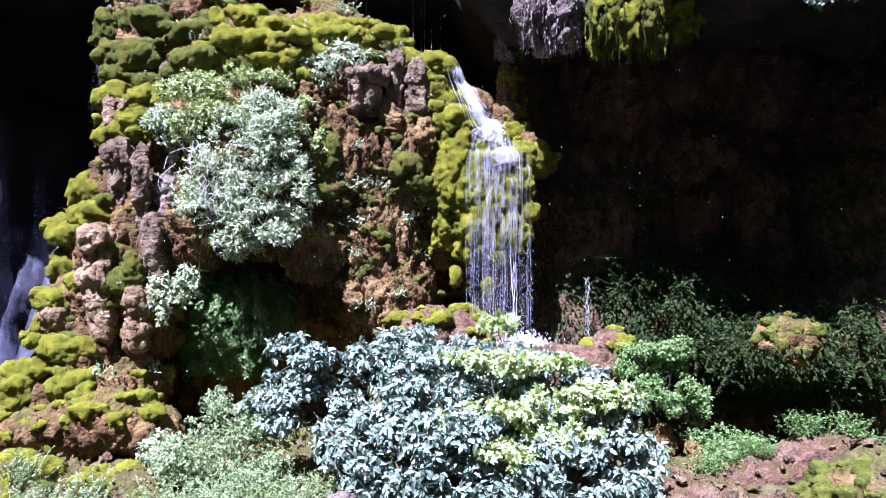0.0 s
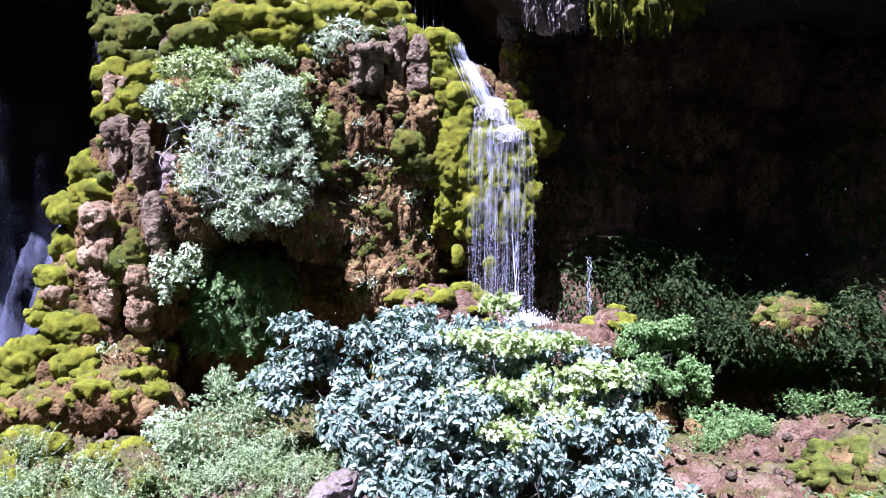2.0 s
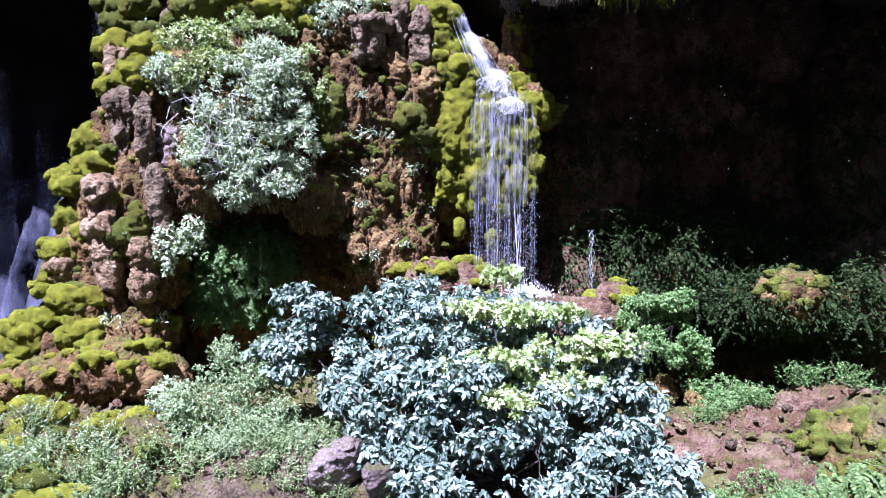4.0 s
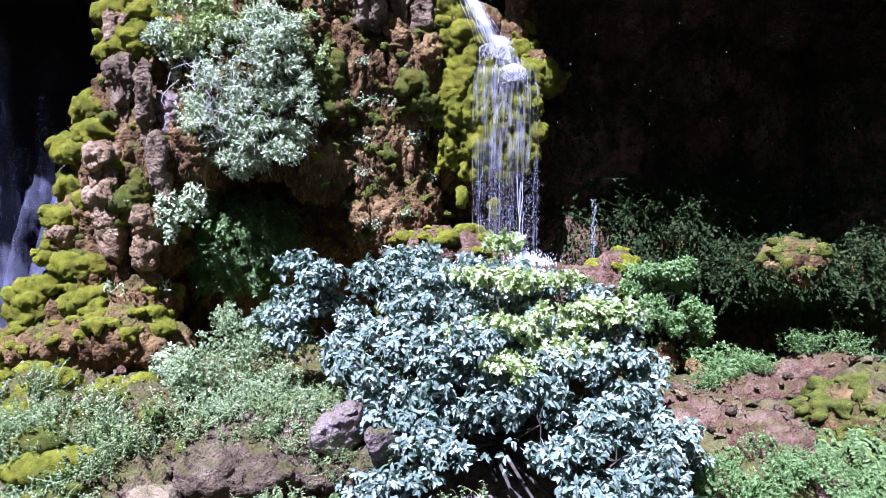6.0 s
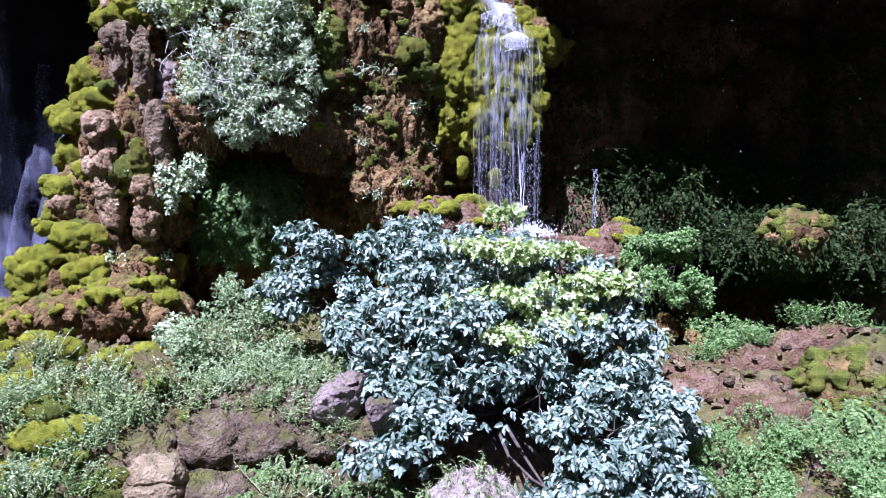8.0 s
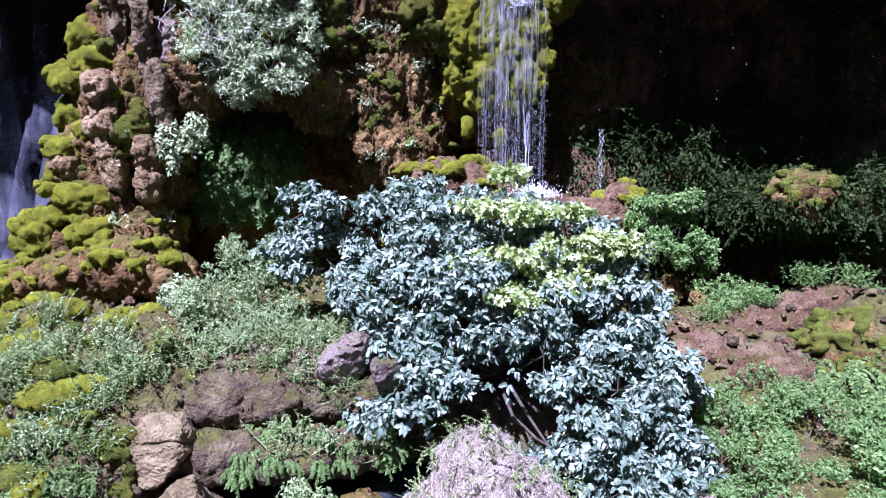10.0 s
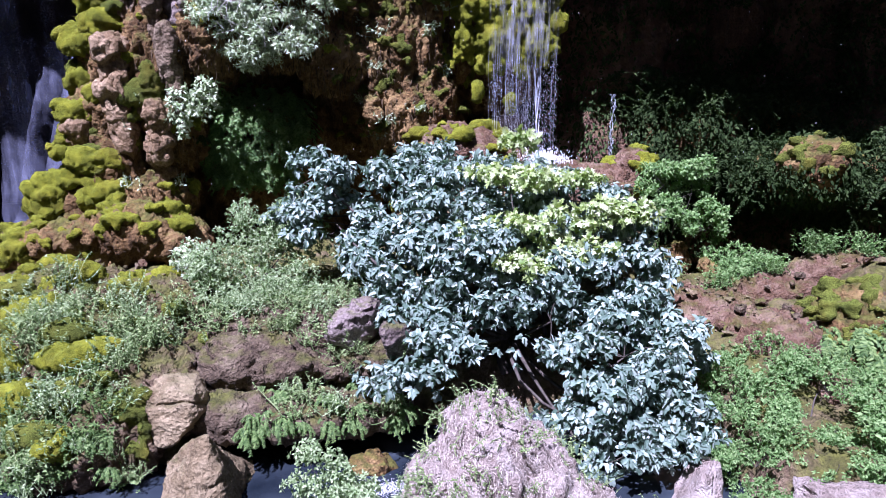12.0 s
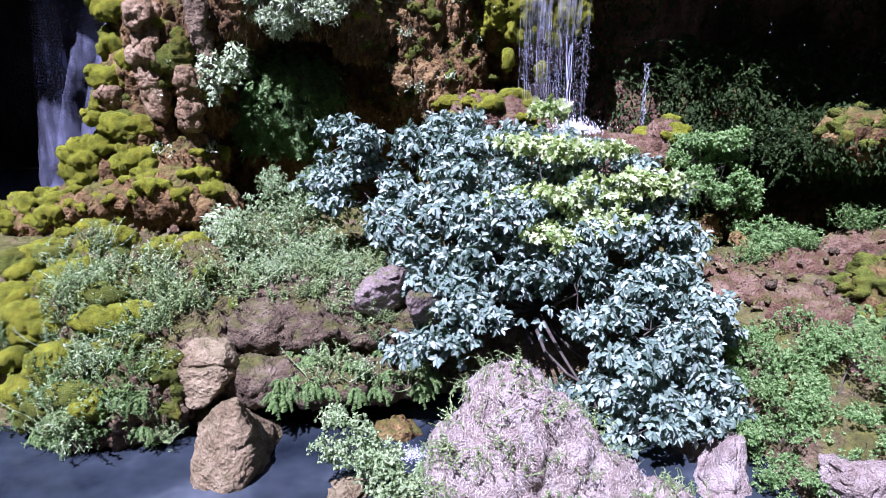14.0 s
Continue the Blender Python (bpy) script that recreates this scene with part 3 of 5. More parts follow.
DOME = [(-4.3, 15.0, 10.5, 0.8, 0.9, 0.7), (-1.75, 15.0, 10.2, 0.7, 0.9, 0.55), (-3.1, 14.5, 7.4, 1.75, 1.45, 1.9), (-3.4, 14.9, 9.4, 2.0, 1.4, 1.15), (-4.35, 14.3, 8.4, 0.5, 0.7, 1.4), (-1.3, 14.8, 9.1, 1.2, 1.2, 0.95),
        (-1.3, 14.7, 7.6, 1.1, 1.1, 1.6), (-0.75, 14.7, 6.0, 0.95, 0.95, 1.6), (-0.5, 14.6, 4.7, 0.95, 0.9, 1.1), (-0.2, 14.6, 7.6, 0.8, 0.9, 1.6),
        (-2.3, 16.8, 6.0, 3.2, 1.6, 5.0), (-4.4, 14.3, 6.3, 0.6, 0.9, 1.2), (-2.0, 14.3, 5.8, 0.7, 0.8, 0.8), (-3.6, 15.6, 4.2, 1.5, 0.9, 1.2), (-3.95, 14.8, 4.1, 0.9, 0.5, 0.85)]
KNOB = [(0.25, 14.6, 9.1, 0.45, 0.6, 0.5), (0.9, 14.3, 8.3, 0.42, 0.5, 0.42), (0.78, 14.3, 7.1, 0.38, 0.45, 1.3), (0.5, 14.6, 6.8, 0.35, 0.5, 1.6),
        (1.5, 14.35, 7.62, 0.42, 0.45, 0.42), (1.8, 14.0, 7.2, 0.36, 0.36, 0.36), (1.7, 14.2, 6.95, 0.58, 0.45, 0.6), (1.7, 14.2, 6.2, 0.58, 0.42, 0.85), (2.3, 14.4, 7.6, 0.33, 0.4, 0.4),
        (1.25, 15.1, 8.6, 0.55, 0.8, 0.4), (2.1, 14.9, 8.9, 0.24, 0.3, 1.0), (1.95, 14.7, 8.3, 0.3, 0.4, 0.4), (1.2, 16.3, 6.5, 1.6, 1.2, 2.0), (2.7, 14.6, 7.4, 0.3, 0.3, 0.25)]
LEDGE = [(0.3, 13.7, 3.85, 0.7, 0.6, 0.6), (0.95, 13.75, 3.8, 0.55, 0.6, 0.55), (1.3, 13.8, 3.5, 0.9, 0.7, 0.5), (2.3, 13.8, 3.2, 1.2, 0.8, 0.5), (3.2, 13.5, 3.2, 0.8, 0.6, 0.45), (3.95, 13.8, 3.4, 0.4, 0.5, 0.55), (1.8, 14.0, 2.6, 2.6, 0.9, 0.7)]
HANG_GREY = [(2.75, 12.9, 10.6, 0.7, 0.6, 1.1), (2.35, 12.8, 9.7, 0.35, 0.4, 0.75), (2.75, 12.7, 9.6, 0.4, 0.4, 0.8), (2.8, 13.0, 11.6, 0.75, 0.8, 0.8), (2.0, 14.75, 10.1, 0.2, 0.25, 1.1), (3.2, 12.8, 10.1, 0.4, 0.4, 0.7),
             (2.5, 12.8, 9.3, 0.2, 0.25, 0.5)]
HANG_MOSS = [(4.2, 12.4, 10.2, 0.85, 0.6, 1.0), (3.65, 12.2, 9.5, 0.33, 0.4, 0.65), (4.2, 12.2, 9.5, 0.45, 0.4, 0.6), (4.8, 12.4, 9.7, 0.4, 0.45, 0.65), (4.3, 12.8, 11.5, 1.0, 0.8, 0.8)]
SKIRT = [(6.72, 12.2, 3.88, 0.48, 0.45, 0.4), (7.0, 12.9, 3.7, 0.5, 0.7, 0.45), (7.2, 14.0, 3.4, 1.1, 0.9, 0.5), (5.4, 15.6, 3.3, 1.1, 0.8, 1.0), (4.8, 15.2, 2.7, 0.6, 0.6, 0.9), (8.3, 13.9, 3.3, 1.3, 0.9, 0.7), (5.6, 15.0, 4.2, 1.3, 0.8, 0.9), (7.5, 15.2, 4.0, 1.5, 0.8, 0.8)]
MOUND = [(7.2, 10.7, 1.3, 1.1, 0.8, 0.8), (6.7, 10.0, 1.05, 0.55, 0.5, 0.5), (8.1, 10.3, 1.25, 0.9, 0.8, 0.8)]
TERRACE = [(-4.9, 8.9, 0.35, 1.0, 0.7, 0.65), (-4.4, 9.6, 0.8, 1.0, 0.8, 0.6), (-5.6, 10.3, 1.15, 1.5, 0.9, 0.55), (-7.1, 10.8, 1.2, 0.9, 0.8, 0.6), (-7.4, 9.5, 0.55, 0.8, 0.6, 0.35),
           (-5.6, 9.2, 0.2, 0.9, 0.7, 0.5), (-4.6, 11.3, 1.5, 1.3, 0.8, 0.4), (-6.4, 11.6, 1.6, 1.3, 0.8, 0.4), (-8.6, 10.6, 0.9, 1.0, 1.0, 0.5), (-5.4, 11.0, 0.6, 2.6, 1.2, 0.9)]
SLAB = [(4.7, 11.4, 1.38, 1.2, 0.8, 0.35), (5.5, 10.6, 1.25, 0.8, 0.8, 0.35), (6.0, 9.8, 0.8, 0.45, 0.7, 0.35), (6.3, 11.8, 1.6, 1.0, 0.5, 0.3), (7.4, 12.0, 1.9, 1.0, 0.5, 0.35)]
BROWN = [(-8.4, 13.1, 1.95, 1.2, 0.6, 0.4), (-5.6, 13.0, 2.5, 0.85, 0.6, 0.55), (-6.4, 13.2, 2.45, 0.6, 0.6, 0.35), (-5.0, 13.1, 2.3, 0.6, 0.6, 0.4), (-7.2, 13.2, 2.3, 0.9, 0.6, 0.35), (-6.0, 13.4, 2.0, 1.6, 0.6, 0.6)]


HANG_GREY = [(x, y, z + 0.5, *r) for x, y, z, *r in HANG_GREY]
HANG_MOSS = [(x - 0.1, y, z + 0.3, *r) for x, y, z, *r in HANG_MOSS]
TUFT = (np.array([(-0.17, 0, 0), (0.17, 0, 0), (0.0, 1.0, -0.1)]), np.array([(0, 1, 2)]))
FUZZ = {"bright_moss": leaf_mat("moss_tuft", (0.11, 0.12, 0.004), (0.26, 0.28, 0.012), (0.44, 0.45, 0.035), 0.8, 0.15, 0.3, (0.3, 0.33, 0.02)),
        "olive_moss": leaf_mat("olive_moss_tuft", (0.04, 0.045, 0.006), (0.1, 0.105, 0.014), (0.19, 0.18, 0.03), 0.8, 0.15, 0.3, (0.16, 0.16, 0.02))}


def moss_cover(owner, me, seed, where, count=120, size=(0.16, 0.42), up=-0.15, material=None, cell=1.7, lip=1.0, voxel=0.042, front=0.4):
    """Stacked pads of moss with hanging lips, grown over the stone and skinned patch by patch."""
    material = material or M_MOSS
    rng = np.random.default_rng(seed)
    v, n = coords(me)
    ok = (n[:, 2] > up) & (n[:, 1] < front) & where(v)
    idx = rng.permutation(np.nonzero(ok)[0])
    put, groups, skins = [], {}, []
    for i in idx[:5000]:
        s = size[0] + (size[1] - size[0]) * rng.random() ** 1.6
        p = v[i]
        if any((p[0] - q[0]) ** 2 + (p[1] - q[1]) ** 2 + (1.3 * (p[2] - q[2])) ** 2 < (0.45 * (s + q[3])) ** 2 for q in put):
            continue
        put.append((*p, s))
        c = p + n[i] * s * 0.12
        key = (int(np.floor(p[0] / cell)), int(np.floor(p[2] / cell)))
        g = groups.setdefault(key, [])
        g.append((c[0], c[1], c[2], s * (0.8 + 0.4 * rng.random()), s * 0.75, s * 0.5))
        if lip:
            for k in range(3):
                a = rng.normal() * 0.5
                g.append((c[0] + n[i][0] * s * 0.3 + a * s, c[1] + n[i][1] * s * 0.42, c[2] - s * (0.25 + 0.45 * rng.random()) * lip, s * 0.34, s * 0.3, s * (0.35 + 0.3 * rng.random()) * lip))
        if len(put) >= count:
            break
    for g in groups.values():
        def relief(p, nr):
            return 0.05 * (lumps(p, (6, 6, 7), seed) - 0.4) + 0.028 * fbm(p, 16, 3, seed + 3, 0.75) - 0.02
        for me2 in islands(blob_mesh("moss_drape", g, voxel, material, relief)):
            part("moss_drape", me2, owner)
            skins.append(coords(me2))
    moss_fuzz(owner, skins, rng, voxel, material)


def moss_fuzz(owner, skins, rng, voxel, material):
    """Short upright tufts over skins of moss."""
    if not skins:
        return
    v, n = (np.concatenate(a) for a in zip(*skins))
    keep = np.nonzero(n[:, 1] < 0.5)[0]
    i = keep[rng.random(len(keep)) < 0.85]
    at = v[i] + rng.normal(size=(len(i), 3)) * voxel * 0.4
    along = n[i] + np.array((0, -0.1, -0.15)) + rng.normal(size=at.shape) * 0.4
    fv, ff = spread(TUFT, at - n[i] * 0.01, along, rng.normal(size=at.shape), 0.012 + 0.016 * rng.random(len(i)))
    part("moss_fuzz", mesh_of("moss_fuzz", fv, ff, FUZZ[material.name], False), owner, "", "stuff")


def skin_front(v, x, z, w):
    """How far forward the stone stands near (x, z)."""
    ok = (abs(v[:, 0] - x) < w) & (abs(v[:, 2] - z) < w)
    return np.percentile(v[ok, 1], 8) if ok.any() else None


def cushions(owner, me, seed, rows, material=None, voxel=0.04, drape=1.0):
    """Big rounded moss cushions that jut from the stone and hang over at the front: (x, z, half width, half height)."""
    material = material or M_MOSS
    rng = np.random.default_rng(seed)
    v, _ = coords(me)
    g, skins = [], []
    for x, z, w, h in rows:
        y = skin_front(v, x, z, max(0.12, 0.5 * w))
        if y is None:
            y = v[np.argmin((v[:, 0] - x) ** 2 + (v[:, 2] - z) ** 2), 1]
        g.append((x, y + 0.16, z, w * 0.95, 0.3 + 0.25 * w, h * 0.75))
        for a in np.linspace(-0.85, 0.85, 6):
            a += rng.normal() * 0.12
            r = w * (0.22 + 0.16 * rng.random())
            g.append((x + a * w, y - 0.1 * (1 - a * a) + 0.06, z - h * (0.15 + 0.5 * rng.random()), r, 0.16, h * (0.35 + 0.5 * rng.random()) * drape))
        for a in range(4):
            q = rng.normal(size=2) * 0.55
            g.append((x + q[0] * w, y + 0.06, z + h * (0.35 + 0.3 * q[1]), w * (0.25 + 0.25 * rng.random()), 0.2, h * 0.4))
        for a in range(3):
            q = rng.normal(size=2)
            g.append((x + q[0] * w * 0.9, y + 0.12, z - h * (0.9 + 0.6 * abs(q[1])), w * 0.25, 0.17, h * 0.3))

    def relief(p, nr):
        w = p + 0.06 * np.stack([fbm(p, 3, 2, seed + 60 + k) for k in range(3)], 1)
        return 0.1 * (lumps(w, (3.6, 3.6, 4.6), seed) - 0.45) + 0.05 * (lumps(w, (9, 9, 10), seed + 2) - 0.4) + 0.03 * fbm(p, 17, 2, seed + 3, 0.75)
    for me2 in islands(blob_mesh("moss_cushion", g, voxel, material, relief)):
        part("moss_cushion", me2, owner)
        skins.append(coords(me2))
    moss_fuzz(owner, skins, rng, voxel, material)


def dripstones(owner, me, seed, rows, material):
    """Bare hanging columns and bosses of lime: (x, z, half width, half height)."""
    v, _ = coords(me)
    rng = np.random.default_rng(seed)
    for k, (x, z, w, h) in enumerate(rows):
        y = skin_front(v, x, z, max(0.15, w))
        if y is None:
            continue
        y -= 0.05
        g = []
        for q in np.linspace(-1, 1, 5):
            r = w * (1.0 - 0.28 * (q + 1) * 0.5 + 0.12 * rng.normal())
            g.append((x + 0.12 * w * rng.normal(), y + 0.06 * q, z - q * h * 0.8, r, r * 0.9, h * 0.5))
        part("dripstone", blob_mesh("dripstone", g, 0.032, material, tufa_relief(0.13, 0.02, 0.028, seed + k)), owner)


def fringe(owner, me, seed, where, count, length, material, radius=0.012, down=-0.25):
    """Rootlets and lime threads that hang from undersides and lips."""
    rng = np.random.default_rng(seed)
    v, n = coords(me)
    idx = rng.permutation(np.nonzero((n[:, 2] < down) & (n[:, 1] < 0.3) & where(v))[0])[:count]
    paths = []
    for i in idx:
        L = length * (0.3 + rng.random() ** 2)
        p = v[i] + (0, 0, 0.04)
        r = radius * (0.5 + rng.random())
        paths.append([(tuple(p + np.array((rng.normal() * 0.012, rng.normal() * 0.012, -L * q))), r * (1 - 0.8 * q)) for q in np.linspace(0, 1, 5)])
    if paths:
        part("rootlet", mesh_of("rootlet", *tubes(paths, 4), material), owner, "hanging fringe", "stuff")


def formation(name, label, blobs, material, seed, voxel=0.045, flow=0.12, lump=0.13, fine=0.06):
    ob = thing(name, label, "tufa formation")
    me = blob_mesh("stone", blobs, voxel, material, tufa_relief(flow, lump, fine, seed))
    part("stone", me, ob)
    return ob, me


def knobs(owner, me, seed, where, count, size, material):
    """Bare rounded dripstone bosses on a formation, longer than wide."""
    rng = np.random.default_rng(seed)
    v, n = coords(me)
    idx = rng.permutation(np.nonzero((n[:, 1] < -0.3) & where(v))[0])[:count]
    for k, i in enumerate(idx):
        s = size * (0.7 + 0.7 * rng.random())
        x, y, z = v[i] - (0, 0.14, 0)
        g = [(x, y + 0.05, z, s, s * 0.8, s * 1.3), (x + s * 0.2, y, z - s * 1.1, s * 0.75, s * 0.7, s * 1.2), (x + s * 0.3, y + 0.05, z - s * 2.1, s * 0.5, s * 0.5, s)]
        part("dripstone", blob_mesh("dripstone", g, 0.034, material, tufa_relief(0.09, 0.09, 0.06, seed + k)), owner)


tower, tower_me = formation("tufa_tower", "tall brown tufa tower padded with bright green moss", TOWER, M_TUFA, 11)
moss_cover(tower, tower_me, 1, lambda v: (v[:, 0] < -5.85) | ((v[:, 2] > 8.1) & (v[:, 0] < -5.1)) | ((v[:, 2] < 3.6) & (v[:, 0] < -5.3)), 190, (0.08, 0.22), -0.4, M_MOSS_DARK)
moss_cover(tower, tower_me, 2, lambda v: (v[:, 0] >= -5.85) & (v[:, 2] < 8.1) & (v[:, 1] < 14.8), 40, (0.08, 0.2), -0.2, M_MOSS)
cushions(tower, tower_me, 41, [(-5.76, 8.71, 0.35, 0.24), (-5.14, 8.66, 0.3, 0.24), (-5.44, 8.16, 0.35, 0.28), (-5.93, 7.94, 0.24, 0.2),
                               (-6.49, 6.9, 0.35, 0.29), (-6.19, 6.4, 0.41, 0.24), (-6.93, 6.13, 0.3, 0.28), (-6.61, 6.01, 0.39, 0.2), (-6.81, 5.36, 0.35, 0.26), (-6.4, 5.08, 0.2, 0.13), (-6.86, 4.75, 0.35, 0.2),
                               (-7.11, 4.26, 0.24, 0.2), (-6.52, 3.86, 0.46, 0.29), (-6.26, 3.25, 0.46, 0.31), (-7.42, 3.14, 0.41, 0.44), (-7.07, 3.48, 0.27, 0.17)])
# The high cushions here carry partial shade in their darker moss colour.
cushions(tower, tower_me, 42, [(-6.07, 10.19, 0.22, 0.33), (-5.86, 9.59, 0.33, 0.27), (-5.81, 9.21, 0.27, 0.2), (-5.26, 10.25, 0.49, 0.28), (-5.32, 9.54, 0.49, 0.28), (-5.11, 8.99, 0.33, 0.18), (-4.55, 5.34, 0.24, 0.22), (-5.53, 5.07, 0.33, 0.24), (-4.33, 5.61, 0.27, 0.2), (-5.81, 4.19, 0.13, 0.15), (-5.26, 5.34, 0.13, 0.33)], M_MOSS_DARK)
dripstones(tower, tower_me, 43, [(-5.94, 5.57, 0.3, 0.44), (-5.93, 4.69, 0.28, 0.6), (-5.15, 4.36, 0.24, 0.5), (-5.27, 3.81, 0.24, 0.33), (-6.79, 4.32, 0.24, 0.17), (-5.73, 8.25, 0.17, 0.31)], M_PALE)
dripstones(tower, tower_me, 44, [(-5.63, 7.05, 0.26, 0.55), (-4.7, 8.42, 0.19, 0.93), (-5.1, 6.44, 0.13, 0.99), (-4.89, 5.45, 0.13, 0.66)], M_DRIP)
dome, dome_me = formation("tufa_dome", "bulging brown tufa dome with mossy top and dripping underside", DOME, M_TUFA, 12)
moss_cover(dome, dome_me, 4, lambda v: v[:, 2] > 8.9, 140, (0.1, 0.28), -0.05, M_MOSS_DARK, lip=0.6)
cushions(dome, dome_me, 45, [(-3.32, 10.19, 0.46, 0.25), (-2.65, 10.02, 0.33, 0.16), (-3.21, 9.63, 0.69, 0.27), (-2.88, 9.29, 0.61, 0.16), (-1.88, 10.14, 0.56, 0.22), (-1.43, 9.86, 0.67, 0.25), (-2.1, 9.46, 0.56, 0.22), (-2.22, 9.02, 0.45, 0.2),
                             (-0.49, 9.98, 0.43, 0.25), (-0.22, 9.53, 0.39, 0.2), (-0.98, 10.25, 0.34, 0.16)], drape=0.7)
# Left top cushions: darker moss colour in place of partial shade.
cushions(dome, dome_me, 46, [(-3.99, 9.35, 0.5, 0.22), (-4.2, 9.9, 0.44, 0.2), (-4.43, 9.12, 0.33, 0.16), (-0.1, 7.33, 0.28, 0.25), (-1.73, 7.45, 0.28, 0.45), (-1.68, 6.83, 0.25, 0.17), (0.06, 6.99, 0.25, 0.16)], M_MOSS_DARK)
dripstones(dome, dome_me, 47, [(-0.88, 8.74, 0.42, 0.34), (-0.35, 8.9, 0.2, 0.5), (0.1, 8.6, 0.16, 0.6)], M_DRIP)
moss_cover(dome, dome_me, 5, lambda v: (v[:, 2] < 8.7) & (v[:, 0] < -1.9), 80, (0.1, 0.24), 0.0, M_MOSS)
moss_cover(dome, dome_me, 6, lambda v: (v[:, 2] < 8.7) & (v[:, 0] > -1.9) & (v[:, 1] < 15), 210, (0.05, 0.14), -0.4, M_MOSS_DARK)
knobs(dome, dome_me, 7, lambda v: (v[:, 2] > 4.2) & (v[:, 0] > -2.0) & (v[:, 2] < 9), 7, 0.16, M_TUFA)
knobs(dome, dome_me, 8, lambda v: (v[:, 0] < -4.1) & (v[:, 2] > 6.0), 3, 0.2, M_GREY)
knob, knob_me = formation("mossy_tufa_boss", "moss-covered tufa knob under the falling water", KNOB, M_TUFA, 13, 0.045, 0.06, 0.08, 0.04)
cushions(knob, knob_me, 48, [(0.48, 9.4, 0.36, 0.22), (0.45, 8.8, 0.36, 0.28), (0.9, 8.27, 0.36, 0.22), (2.36, 7.56, 0.33, 0.3), (2.07, 8.08, 0.22, 0.18)], drape=1.5)
moss_cover(knob, knob_me, 9, lambda v: (v[:, 0] < 1.15) & (v[:, 1] < 14.9), 110, (0.1, 0.26), -0.3, M_MOSS, lip=1.8)
cushions(knob, knob_me, 49, [(0.81, 7.35, 0.32, 0.8), (1.3, 7.1, 0.28, 0.75), (1.3, 6.3, 0.26, 0.6), (1.98, 6.95, 0.33, 0.55), (1.95, 6.2, 0.33, 0.6), (1.6, 6.6, 0.25, 0.7), (0.94, 6.2, 0.14, 0.34), (1.58, 7.85, 0.4, 0.26), (1.78, 7.42, 0.4, 0.2), (2.8, 7.5, 0.2, 0.09)], drape=0.9)
moss_cover(knob, knob_me, 10, lambda v: (v[:, 0] >= 1.9) & (v[:, 1] < 14.9) & (v[:, 2] > 7.3), 30, (0.08, 0.18), -0.6, M_MOSS, lip=1.5)
ledge, ledge_me = formation("splash_ledge", "low wet travertine ledge with yellow-green moss", LEDGE, M_TRAV, 14, 0.05, 0.04, 0.08, 0.05)
moss_cover(ledge, ledge_me, 11, lambda v: (v[:, 0] < 1.5) | (v[:, 0] > 3.5), 60, (0.12, 0.28), 0.1, lip=0.6)
hang, hang_me = formation("hanging_tufa", "pale grey fringed tufa curtain hanging from the roof", HANG_GREY, M_GREY, 15, 0.045, 0.18, 0.06, 0.05)
hang2, hang2_me = formation("hanging_tufa", "yellow-green mossy tufa curtain hanging from the roof", HANG_MOSS, M_MOSS_DARK, 16, 0.045, 0.18, 0.06, 0.06)
moss_cover(hang2, hang2_me, 12, lambda v: v[:, 2] < 11.3, 200, (0.06, 0.13), -0.7, M_MOSS, lip=3.0)
fringe(tower, tower_me, 31, lambda v: v[:, 2] > 3.2, 260, 0.3, M_ROOT)
fringe(dome, dome_me, 36, lambda v: (v[:, 2] > 4.0) & (v[:, 2] < 8.8) & (v[:, 1] < 15), 1800, 0.22, M_ROOT, 0.014, 0.25)
fringe(tower, tower_me, 37, lambda v: (v[:, 2] > 3.2) & (v[:, 0] > -5.6) & (v[:, 1] < 15), 600, 0.22, M_ROOT, 0.014, 0.2)
fringe(dome, dome_me, 32, lambda v: (v[:, 2] > 4.5) & (v[:, 2] < 8), 900, 0.35, M_ROOT)
fringe(knob, knob_me, 33, lambda v: v[:, 2] > 5, 300, 0.4, M_ROOT)
fringe(hang, hang_me, 34, lambda v: v[:, 2] < 10.6, 520, 0.24, M_ROOT_PALE, 0.016, -0.05)
fringe(hang2, hang2_me, 35, lambda v: v[:, 2] < 10.4, 420, 0.4, M_MOSS_DARK, 0.016, -0.05)
skirt, skirt_me = formation("fern_bank", "shaded rock bank with a moss-capped knob", SKIRT, M_TUFA, 17, 0.06)
moss_cover(skirt, skirt_me, 13, lambda v: (v[:, 1] < 12.9) & (v[:, 2] > 3.65), 60, (0.06, 0.16), -0.3, M_MOSS_DARK, lip=0.8)
brown, brown_me = formation("brown_mound", "rounded brown tufa mound rimmed with moss", BROWN, M_TUFA, 18, 0.05, 0.05, 0.1, 0.06)
moss_cover(brown, brown_me, 14, lambda v: (v[:, 2] > 2.64) | (v[:, 0] < -6.1), 70, (0.13, 0.28), 0.15)
terrace, terrace_me = formation("stream_terrace", "pale travertine terrace with moss rims above the pool", TERRACE, M_GROUND, 19, 0.05, 0.06, 0.3, 0.07)
moss_cover(terrace, terrace_me, 15, lambda v: ((v[:, 0] < -6.0) | (v[:, 1] > 11.2)), 80, (0.18, 0.42), 0.1, M_MOSS, lip=0.9)
moss_cover(terrace, terrace_me, 16, lambda v: v[:, 1] <= 11.2, 60, (0.15, 0.4), 0.0, M_MOSS_DARK, lip=1.3)
cushions(terrace, terrace_me, 50, [(-5.85, 1.0, 0.35, 0.25), (-6.2, 0.6, 0.4, 0.3), (-6.4, 1.35, 0.35, 0.3), (-5.2, 1.5, 0.5, 0.2), (-5.0, 0.75, 0.22, 0.15), (-7.0, 1.5, 0.4, 0.25)], M_MOSS)
